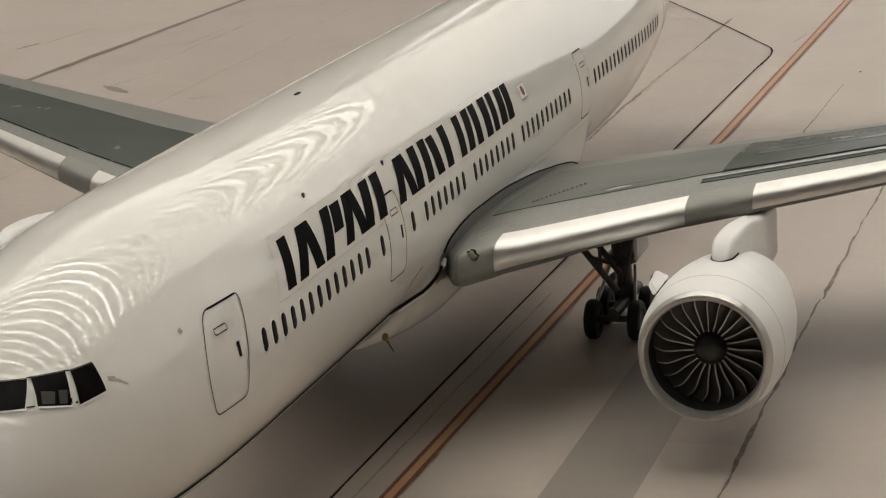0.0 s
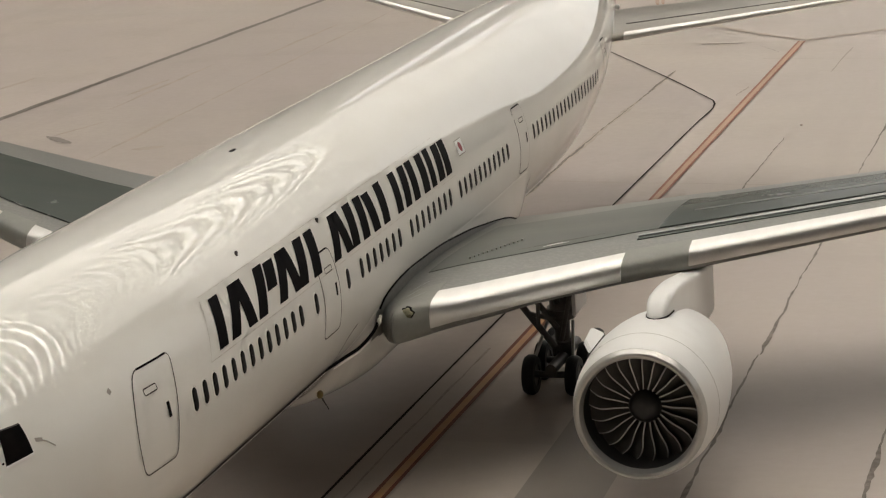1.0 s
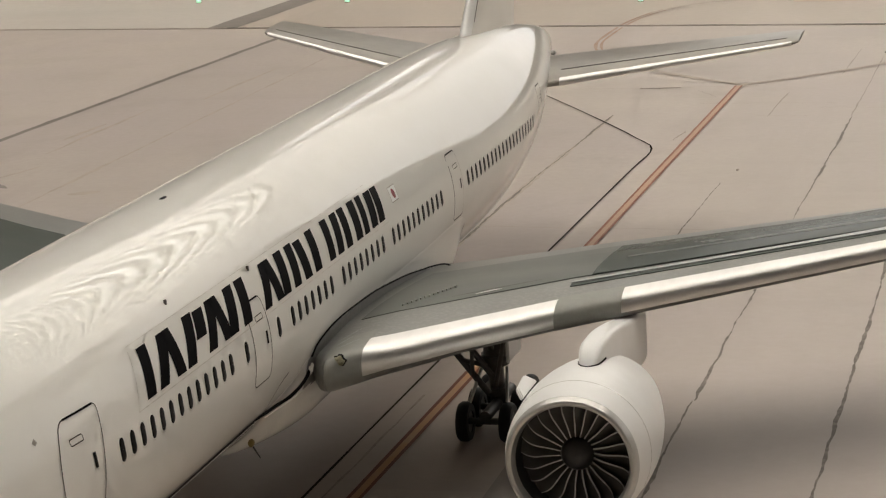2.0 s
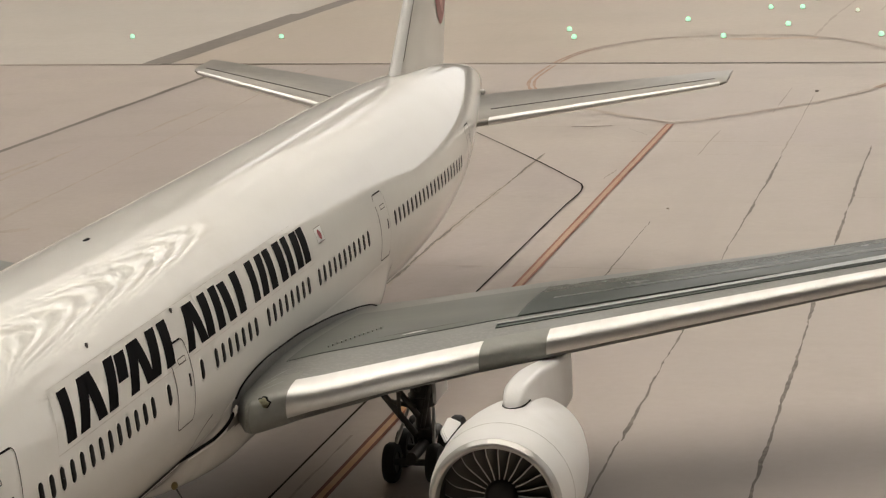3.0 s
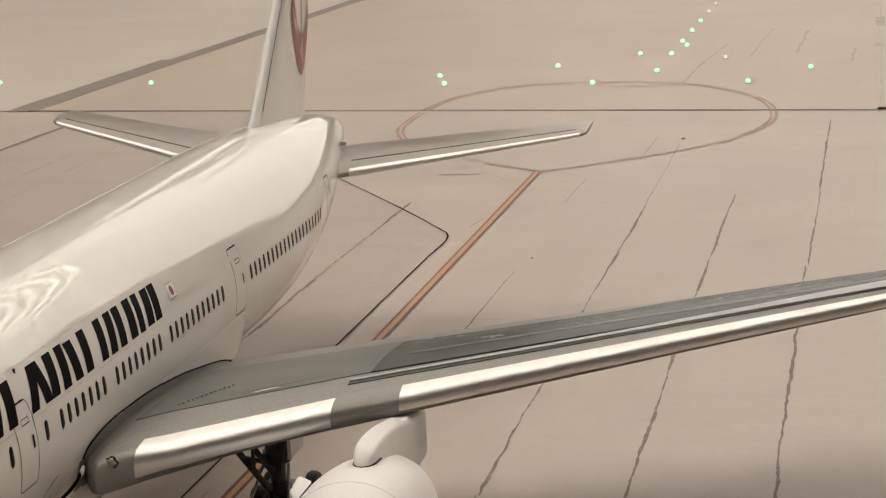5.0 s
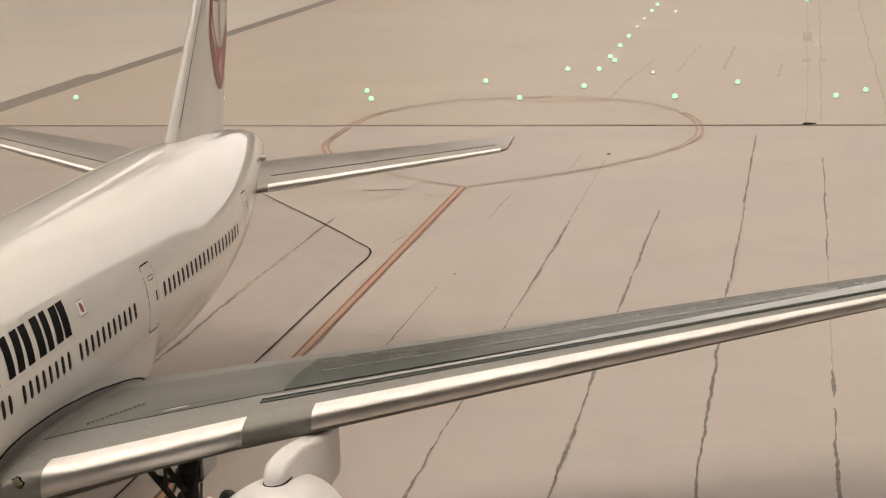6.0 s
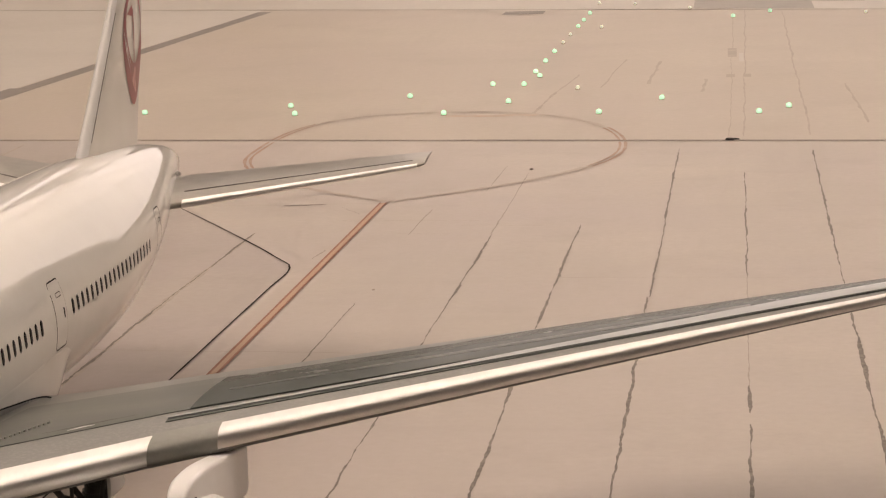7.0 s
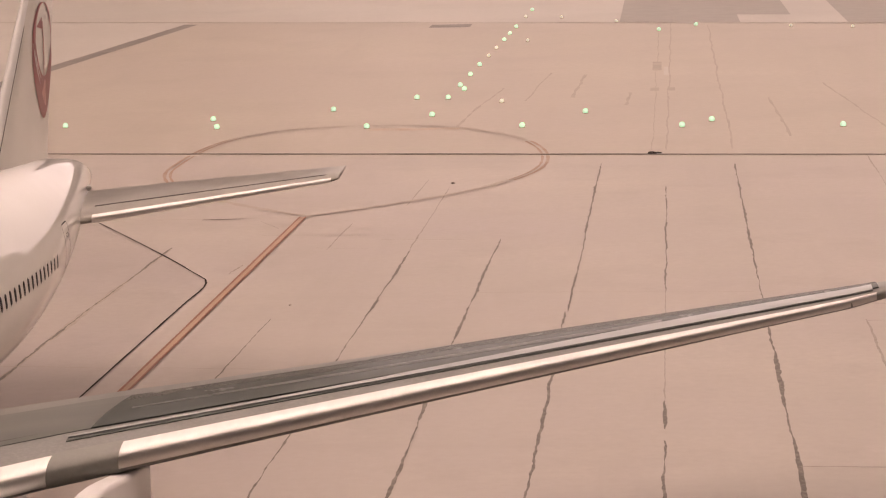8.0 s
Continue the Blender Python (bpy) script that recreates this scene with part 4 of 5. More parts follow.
class Lifting:
    """A lofted wing: stations of span, leading edge (y, z), trailing edge (y, z), thickness."""

    def __init__(self, stations, blunt=0.0):
        self.st, self.blunt = stations, blunt

    def at(self, s):
        st = self.st
        s = min(max(s, st[0][0]), st[-1][0])
        for a, b in zip(st, st[1:]):
            if s <= b[0]:
                f = (s - a[0]) / (b[0] - a[0])
                return [p + (q - p) * f for p, q in zip(a, b)]

    def point(self, s, c, off=0.0):
        """c: -1 lower trailing edge, 0 leading edge, 1 upper trailing edge."""
        _, y0, z0, y1, z1, t = self.at(s)
        u = c * c if abs(c) < 1 else 1.0
        k = self.blunt * (1.0 if s < 4.5 else 0.6)
        low = -0.72 - 0.25 * max(0.0, min(1.0, 6.0 - s)) * (self.blunt > 0.8)
        h = foil(u, t, k) * (1.0 if c >= 0 else low)
        y, z = y0 + (y1 - y0) * u, z0 + (z1 - z0) * u + h
        if off:
            e = 0.02
            a, b = max(-1, c - e), min(1, c + e)
            ua, ub = a * a, b * b
            pa = (y0 + (y1 - y0) * ua, z0 + (z1 - z0) * ua + foil(ua, t, k) * (1 if a >= 0 else low))
            pb = (y0 + (y1 - y0) * ub, z0 + (z1 - z0) * ub + foil(ub, t, k) * (1 if b >= 0 else low))
            d = Vector((pb[0] - pa[0], pb[1] - pa[1])).normalized()
            y, z = y - d.y * off, z + d.x * off
        return Vector((s, y, z))

    def skin(self, bm, s0, s1, c0, c1, ns, nc, place, off=0.0):
        rows = [[place(self.point(s0 + (s1 - s0) * i / ns, c0 + (c1 - c0) * j / nc, off)) for j in range(nc + 1)] for i in range(ns + 1)]
        return grid_mesh(bm, rows)

    def band(self, bm, s0, s1, low_c, high_c, ns, nc, place, off):
        """A raised strip whose edges run along low_c(s) and high_c(s)."""
        rows, feet = [], []
        for i in range(ns + 1):
            s = s0 + (s1 - s0) * i / ns
            cs = [low_c(s) + (high_c(s) - low_c(s)) * j / nc for j in range(nc + 1)]
            rows.append([place(self.point(s, c, off)) for c in cs])
            feet.append([place(self.point(s, c, -0.01)) for c in (cs[0], cs[-1])])
        grid_mesh(bm, rows)
        grid_mesh(bm, [[r[0] for r in rows], [f[0] for f in feet]])
        grid_mesh(bm, [[r[-1] for r in rows], [f[1] for f in feet]])

    def slab(self, bm, s0, s1, c0, c1, ns, nc, place, off):
        """A thin raised piece with its own edges."""
        top = [[place(self.point(s0 + (s1 - s0) * i / ns, c0 + (c1 - c0) * j / nc, off)) for j in range(nc + 1)] for i in range(ns + 1)]
        low = [[place(self.point(s0 + (s1 - s0) * i / ns, c0 + (c1 - c0) * j / nc, -0.01)) for j in range(nc + 1)] for i in range(ns + 1)]
        grid_mesh(bm, top)
        grid_mesh(bm, [top[0], low[0]])
        grid_mesh(bm, [top[-1], low[-1]])
        grid_mesh(bm, [[r[0] for r in top], [r[0] for r in low]])
        grid_mesh(bm, [[r[-1] for r in top], [r[-1] for r in low]])


WING = Lifting([(2.4, 21.6, 4.55, 33.0, 4.4, 1.25), (2.85, 20.55, 4.58, 33.05, 4.4, 1.3), (3.1, 20.05, 4.6, 33.07, 4.4, 1.34), (3.3, 19.9, 4.62, 33.1, 4.42, 1.36), (3.55, 20.2, 4.64, 33.15, 4.44, 1.36), (4.0, 20.8, 4.67, 33.2, 4.47, 1.34), (8.08, 24.3, 4.92, 33.7, 4.95, 1.22), (9.66, 25.3, 5.05, 33.9, 5.1, 1.15), (17.0, 30.75, 5.45, 36.5, 5.58, 0.85), (28.6, 38.95, 6.12, 41.1, 6.26, 0.45), (29.7, 40.0, 6.2, 41.6, 6.33, 0.36), (30.4, 41.0, 6.28, 41.8, 6.38, 0.2)], 1.0)
STAB = Lifting([(0.8, 50.7, 6.75, 55.9, 7.3, 0.6), (2.5, 51.6, 6.9, 56.3, 7.42, 0.55), (10.7, 55.3, 7.69, 57.97, 7.88, 0.28), (10.95, 55.6, 7.73, 58.0, 7.9, 0.17)], 0.5)

for side in (1, -1):
    def place(p, side=side):
        # the starboard side sits a little higher
        return Vector((p.x * side, p.y, p.z + (0.048 * p.x if side < 0 else 0)))
    bm = bmesh.new()
    for a, b in zip(WING.st, WING.st[1:]):
        WING.skin(bm, a[0], b[0], -1, 1, max(2, int((b[0] - a[0]) * 1.6)), 64, place)
    bmesh.ops.remove_doubles(bm, verts=bm.verts, dist=1e-4)
    bmesh.ops.holes_fill(bm, edges=[e for e in bm.edges if e.is_boundary])
    wing = part("wing", bm, WINGGREY, plane, "silver-grey wing with bright metal leading edge")
    bm = bmesh.new()
    WING.slab(bm, 3.2, 4.0, -0.4, 0.36, 6, 20, place, 0.012)
    part("root_cap", bm, ROOTGREY, wing, "dull grey painted wing root")
    bm = bmesh.new()
    gap = (8.08, 9.66) if side > 0 else (8.9, 10.4)
    WING.slab(bm, *gap, -0.3, 0.3, 6, 16, place, 0.01)
    part("pylon_band", bm, ROOTGREY, wing, "dull grey band over the engine")
    for a, b in ((4.0, gap[0]), (gap[1], 29.4)):
        bm = bmesh.new()
        WING.slab(bm, a, b, -0.06 if a < 5 else -0.04, 0.27, max(8, int(b - a) * 2), 18, place, 0.028)
        part("leading_edge_foil", bm, FOIL, wing, "bright metal foil along the leading edge")
    bm = bmesh.new()
    front, rear = (0.5, 0.88) if side > 0 else (0.4, 0.82)
    WING.slab(bm, 3.3, 8.6, front, rear, 28, 32, place, 0.018 if side > 0 else 0.04)
    part("upper_panel", bm, INNERPANEL if side > 0 else PANEL, wing, "mid grey gloss upper panel" if side > 0 else "dark grey gloss upper panel")
    bm = bmesh.new()
    WING.slab(bm, 8.6, 29.5, front, rear - 0.02 * (side > 0), 80, 32, place, 0.04)
    part("upper_panel", bm, PANEL, wing, "dark grey gloss upper panel")
    if side < 0:
        # GLASS entries are dark scuffs; FOIL entries paint glints on the panel
        for s0, s1, c0, w, m in ((15.0, 15.8, 0.69, 0.02, GLASS), (14.5, 15.5, 0.74, 0.03, GLASS), (14.2, 15.0, 0.71, 0.015, GLASS), (13.2, 14.3, 0.79, 0.018, GLASS), (12.9, 13.9, 0.535, 0.018, FOIL), (9.2, 10.4, 0.4, 0.01, FOIL), (10.9, 11.2, 0.4, 0.012, FOIL), (11.5, 11.9, 0.4, 0.01, FOIL), (8.6, 8.9, 0.4, 0.01, FOIL)):
            bm = bmesh.new()
            rows = [[place(WING.point(s0 + (s1 - s0) * i / 8, c0 + 0.004 * math.sin(0.8 * i) + j * w * (0.35 + 0.65 * math.sin(math.pi * i / 8)), 0.036)) for j in range(2)] for i in range(9)]
            grid_mesh(bm, rows)
            part("scuff_or_glint", bm, m, wing, "scratch on the gloss panel")
    if side > 0:
        # bright scratches on the root, and a glint painted along the inner panel
        for s0, s1, c0, c1, w, m in ((5.8, 6.4, 0.515, 0.52, 0.012, FOIL), (5.2, 7.3, 0.535, 0.54, 0.006, LINE), (3.3, 3.55, 0.28, 0.34, 0.008, STRIP), (3.35, 3.75, 0.24, 0.29, 0.006, STRIP), (3.3, 3.6, 0.33, 0.4, 0.007, STRIP)):
            bm = bmesh.new()
            rows = [[place(WING.point(s0 + (s1 - s0) * i / 6, c0 + (c1 - c0) * i / 6 + j * w * (0.3 + 0.7 * math.sin(math.pi * i / 6)), 0.04)) for j in range(2)] for i in range(7)]
            grid_mesh(bm, rows)
            part("scratch", bm, m, wing, "pale scratch")
        # row of small boxes standing in for the cabin windows' reflection in the wing
        for k in range(13):
            s = 4.05 + 0.9 * k / 12
            a = place(WING.point(s, 0.545 + 0.1 * k / 12, 0.03))
            bm = bmesh.new()
            box(bm, a - Vector((0.016, 0.06, 0.03)), a + Vector((0.016, 0.06, 0.035)))
            part("reflected_window", bm, ROOTGREY, wing)
    if side < 0:
        gap_from = 18.0
    else:
        gap_from = 8.2
    bm = bmesh.new()
    WING.slab(bm, gap_from, 29.3, 0.405, 0.43, 40, 2, place, 0.022)
    part("slat_gap", bm, PANEL, wing, "dark gap behind the slats")
    # pale strip puts the lamp band reflected in the wing into colour
    bm = bmesh.new()
    if side > 0:
        widen = pchip([8.2, 11.0, 14.0, 17.0, 21.0, 25.0, 29.3], [0.45, 0.458, 0.472, 0.5, 0.57, 0.66, 0.72])
        WING.band(bm, gap_from, 29.3, lambda u: 0.434, widen, 60, 6, place, 0.05)
    else:
        WING.slab(bm, gap_from, 29.3, 0.432, 0.485, 40, 4, place, 0.034)
    part("glint_strip", bm, STRIP, wing, "pale grey glossy strip along the spar")
    if side > 0:
        bm = bmesh.new()
        WING.band(bm, 14.0, 29.5, lambda u: 0.855, pchip([14.0, 18.0, 29.5], [0.86, 0.95, 0.985]), 40, 5, place, 0.036)
        part("trailing_panel", bm, PANEL, wing, "dark grey strip along the trailing edge")
        # pale band paints a reflected streak onto the gloss panel
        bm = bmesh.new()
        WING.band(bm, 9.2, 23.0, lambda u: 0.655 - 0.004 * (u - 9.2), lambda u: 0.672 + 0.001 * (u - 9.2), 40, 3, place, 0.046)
        part("panel_sheen", bm, INNERPANEL, wing, "lighter streak along the gloss panel")
    bm = bmesh.new()
    WING.slab(bm, 29.52, 30.3, -0.5, 0.5, 4, 10, place, 0.012)
    part("wing_tip", bm, ROOTGREY, wing)
    # landing lamp in the root, with a rough dark surround
    c = place(WING.point(3.58, 0.09, 0.0))
    for name, m, r, deep, label in (("landing_lamp", LAMPGLASS, 0.165, 0.42, "yellowish glass landing lamp"), ("lamp_surround", GLASS, 0.2, 0.3, "rough dark surround of the lamp")):
        rough = random.Random(31)
        bm = bmesh.new()
        bmesh.ops.create_uvsphere(bm, u_segments=14, v_segments=9, radius=1.0)
        lobes = [rough.uniform(0.72, 1.12) for _ in range(14)]
        for v in bm.verts:
            k = lobes[int((math.atan2(v.co.z, v.co.x) + math.pi) / (2 * math.pi) * 13.99)]
            v.co = Vector((v.co.x * r * k, v.co.y * r * deep, v.co.z * r * k * 0.95)) + c + Vector((0, 0.0 if name == "landing_lamp" else 0.035, 0))
        part(name, bm, m, wing, label)
    # chipped white paint where the root meets the body
    bm = bmesh.new()
    for x, y, z, r in ((2.95, 20.02, 4.84, 0.07), (2.98, 20.05, 4.93, 0.05), (2.93, 20.0, 4.76, 0.045), (2.97, 20.04, 4.88, 0.05)):
        bmesh.ops.create_icosphere(bm, subdivisions=2, radius=r, matrix=Matrix.Translation((x * side, y, z)) @ Matrix.Diagonal((0.9, 0.5, 1.3, 1)))
    part("root_chip", bm, WHITE, wing, "chipped white paint at the wing root")
    # flap track fairings under the wing
    for s, l in ((12.5, 4.2), (18.5, 3.4), (22.5, 2.8)):
        _, y0, z0, y1, z1, t = WING.at(s)
        bm = bmesh.new()
        bmesh.ops.create_uvsphere(bm, u_segments=14, v_segments=10, radius=1.0, matrix=Matrix.Translation((s * side, y1 - l * 0.42, z1 - 0.42)) @ Matrix.Diagonal((0.24, l / 2, 0.3, 1)))
        part("flap_fairing", bm, WINGGREY, wing)
    # tailplane; the starboard one is a little shorter and higher
    def place(p, side=side):
        return Vector((p.x * side, p.y, p.z)) if side > 0 else Vector((-0.95 * p.x, p.y, p.z + 0.072 * p.x))
    bm = bmesh.new()
    for a, b in zip(STAB.st, STAB.st[1:]):
        STAB.skin(bm, a[0], b[0], -1, 1, max(2, int((b[0] - a[0]) * 1.5)), 24, place)
    bmesh.ops.remove_doubles(bm, verts=bm.verts, dist=1e-4)
    bmesh.ops.holes_fill(bm, edges=[e for e in bm.edges if e.is_boundary])
    stab = part("tailplane", bm, TAILGREY, plane, "silver-grey tailplane with bright leading edge")
    bm = bmesh.new()
    STAB.slab(bm, 2.5, 10.72, -0.2, 0.19, 16, 12, place, 0.02)
    part("leading_edge_foil", bm, FOIL, stab, "bright metal foil along the leading edge")
    bm = bmesh.new()
    STAB.slab(bm, 2.4, 10.5, 0.464, 0.482, 16, 2, place, 0.012)
    part("panel_line", bm, LINE, stab)
    bm = bmesh.new()
    bmesh.ops.create_uvsphere(bm, u_segments=10, v_segments=8, radius=0.11, matrix=Matrix.Translation((1.5 * side, 55.3, 7.55)))
    part("root_knob", bm, LIP, stab)
    # dark rim round the tip
    bm = bmesh.new()
    tube(bm, [place(Vector(p)) for p in ((10.8, 55.45, 7.69), (10.9, 55.62, 7.72), (10.94, 56.1, 7.77), (10.94, 56.7, 7.8))], 0.024, 8)
    part("tip_rim", bm, GUNGREY, stab, "dark worn rim of the tip")

# fin
FIN = [(8.6, 46.7, 55.2, 0.6), (9.3, 47.3, 55.4, 0.6), (14.2, 52.55, 57.1, 0.42), (17.6, 56.2, 58.3, 0.28), (17.8, 56.9, 58.3, 0.15)]


def fin_point(z, c, off=0.0):
    for a, b in zip(FIN, FIN[1:]):
        if z <= b[0]:
            f = (z - a[0]) / (b[0] - a[0])
            _, y0, y1, t = [p + (q - p) * f for p, q in zip(a, b)]
            break
    u = c * c
    return Vector(((foil(u, t) + off) * (1 if c >= 0 else -1), y0 + (y1 - y0) * u, z))


bm = bmesh.new()
rows = [[fin_point(8.6 + 9.2 * i / 40, -1 + 2 * j / 28) for j in range(29)] for i in range(41)]
vs = grid_mesh(bm, rows)
bm.faces.new(vs[-1])
bmesh.ops.remove_doubles(bm, verts=bm.verts, dist=1e-4)
fin = part("fin", bm, WHITE, plane, "glossy white tail fin")
# white paint stands in for the lamp reflected in the fin's foil
bm = bmesh.new()
grid_mesh(bm, [[fin_point(9.3 + 8.2 * i / 30, -0.25 + 0.5 * j / 10, 0.02) - Vector((0, 0.02, 0)) for j in range(11)] for i in range(31)])
part("leading_edge_strip", bm, SATIN, fin, "bright white strip along the fin")
for side in (1, -1):
    bm = bmesh.new()
    pts = [[fin_point(9.7 + 4.2 * i / 20, (0.255 + 0.015 * j) * side, 0.026) for j in range(2)] for i in range(21)]
    grid_mesh(bm, pts)
    part("panel_line", bm, LINE, fin)

    # red tail emblem as plain shapes
    def on_fin(y, z, off):
        for a, b in zip(FIN, FIN[1:]):
            if z <= b[0]:
                f = (z - a[0]) / (b[0] - a[0])
                y0, y1, t = [p + (q - p) * f for p, q in zip(a[1:], b[1:])]
                break
        u = min(1, max(0, (y - y0) / (y1 - y0)))
        return Vector(((foil(u, t) + off) * side, y, z))
    n = 40
    outer, inner = [], []
    for k in range(n):
        a = 2 * math.pi * k / n
        sy, cz = math.sin(a), math.cos(a)
        outer.append((54.8 + 1.75 * sy * (1 - 0.3 * max(0, -cz)) + 0.1 * cz, 12.45 + 2.15 * cz))
        inner.append((55.12 + 1.42 * sy * (1 - 0.25 * max(0, -cz)) + 0.12 * cz, 13.2 + 1.36 * cz))
    bm = bmesh.new()
    grid_mesh(bm, [[on_fin(y, z, 0.02) for y, z in outer], [on_fin(*(Vector(o).lerp(Vector(i), 0.5)), 0.022) for o, i in zip(outer, inner)], [on_fin(y, z, 0.02) for y, z in inner]], loop=True)
    part("emblem", bm, RED, fin, "plain red ring emblem")
    bm = bmesh.new()
    grid_mesh(bm, [[on_fin(54.9 + 0.16 * math.sin(3 * k / 8) - w, 11.6 + 2.3 * k / 8, 0.024) for k in range(9)] for w in (0.0, 0.16)])
    bm.faces.new([bm.verts.new(on_fin(y, z, 0.024)) for y, z in ((53.9, 13.75), (54.75, 13.62), (54.8, 14.05))])
    part("emblem_mark", bm, RED, fin)
    for k, (w, z0, z1) in enumerate(((0.09, 11.55, 13.3), (0.07, 11.75, 13.0))):
        slit = [(53.3 + 0.22 * k + 0.95 * (1 - j / 10) ** 2, z0 + (z1 - z0) * j / 10) for j in range(11)]
        bm = bmesh.new()
        grid_mesh(bm, [[on_fin(y, z, 0.028) for y, z in slit], [on_fin(y + w * math.sin(math.pi * j / 10), z, 0.028) for j, (y, z) in enumerate(slit)]])
        part("emblem_slit", bm, SATIN, fin, "thin white slit in the red emblem")
    # pink patch paints a reflection into the lower emblem
    bm = bmesh.new()
    grid_mesh(bm, [[on_fin(55.1 + 0.05 * math.sin(1.1 * j) - w * math.sin(math.pi * (j + 1) / 10), 10.75 + 0.95 * j / 8, 0.026) for j in range(9)] for w in (0.0, 0.6)])
    part("emblem_sheen", bm, PINK, fin, "pale pink worn patch in the red emblem")

# ---- wing-to-body fairing ----
top_line = pchip([15.2, 16.5, 17.6, 18.6, 19.4, 20.0, 22.0, 25.0, 28.0, 31.0, 33.2, 34.6, 35.6], [3.5, 4.05, 4.3, 4.5, 4.75, 5.1, 5.52, 5.5, 5.45, 5.45, 5.5, 5.5, 5.2])
bulge = pchip([17.2, 18.2, 19.2, 22.0, 30.0, 33.0, 34.6, 35.3, 35.6], [0.0, 0.1, 0.44, 0.7, 0.7, 0.6, 0.58, 0.45, 0.0])
root_edge = pchip([20.2, 20.9, 22.5, 25.0, 28.1, 30.6, 32.4], [5.1, 5.46, 5.6, 5.53, 5.2, 4.85, 4.45])
for side in (1, -1):
    bm = bmesh.new()
    rows = []
    for i in range(181):
        y = 17.2 + 18.4 * i / 180
        z1, b, row = top_line(y), bulge(y), []
        a1 = math.asin(max(-1, min(1, (z1 - FZ) / 3.1)))
        for j in range(61):
            f = j / 60
            a = a1 + (-math.pi / 2 - a1) * f
            e = min(1, 1.8 * f)
            d = b * e * e * (3 - 2 * e) + 0.006
            p = hull(y, a, 0) * 1.0
            out = Vector((math.cos(a), 0, math.sin(a)))
            p += out * d
            if j == 0:
                p = hull(y, a, -0.01)
            row.append(Vector((p.x * side, p.y, p.z)))
        rows.append(row)
    grid_mesh(bm, rows)
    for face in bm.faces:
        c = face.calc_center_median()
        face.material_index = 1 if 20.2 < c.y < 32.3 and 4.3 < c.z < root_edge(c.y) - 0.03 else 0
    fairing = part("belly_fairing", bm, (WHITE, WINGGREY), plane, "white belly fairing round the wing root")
    bm = bmesh.new()
    EDGE = [(2.93, 20.2, 5.1), (2.99, 20.45, 5.32), (3.04, 20.9, 5.46), (3.07, 21.6, 5.56), (3.09, 22.5, 5.6), (3.1, 23.7, 5.58), (3.1, 25.0, 5.53), (3.1, 26.5, 5.4), (3.11, 28.1, 5.24), (3.13, 29.5, 5.05), (3.16, 30.6, 4.9), (3.19, 31.9, 4.66), (3.2, 32.4, 4.5)]
    ex, ez = pchip([p[1] for p in EDGE], [p[0] for p in EDGE]), pchip([p[1] for p in EDGE], [p[2] for p in EDGE])
    tube(bm, [(ex(y) * side, y, ez(y)) for y in np.linspace(20.2, 32.4, 60)], 0.024)
    part("root_joint", bm, BLACK, fairing, "dark joint over the wing root")
    bm = bmesh.new()
    ribbon(bm, [(17.45, 4.2), (17.56, 4.4), (17.66, 4.64), (17.8, 4.84), (17.97, 5.0), (18.22, 5.12), (18.5, 5.2)], 0.05, side, 0.015)
    part("panel_line", bm, LINE, fairing)
    # black gap that runs round the front of the fairing to the wing root
    GAP = [(2.46, 17.25, 4.4), (2.49, 17.8, 4.37), (2.52, 18.34, 4.35), (2.65, 19.05, 4.38), (2.77, 19.5, 4.49), (2.86, 19.82, 4.64), (2.93, 20.1, 4.85)]
    bm = bmesh.new()
    at_x, at_z = pchip([p[1] for p in GAP], [p[0] for p in GAP]), pchip([p[1] for p in GAP], [p[2] for p in GAP])
    line = [(at_x(y), y, at_z(y)) for y in np.linspace(17.25, 20.1, 30)]
    tube(bm, [(x * side, y, z) for x, y, z in line], 0.042)
    part("fairing_gap", bm, BLACK, fairing, "black gap round the front of the fairing")
    bm = bmesh.new()
    tube(bm, [((x + 0.02) * side, y + 0.02, z - 0.085) for x, y, z in line[5:-5]], 0.014, 6)
    part("fairing_lip", bm, SATIN, fairing, "pale lip below the gap")

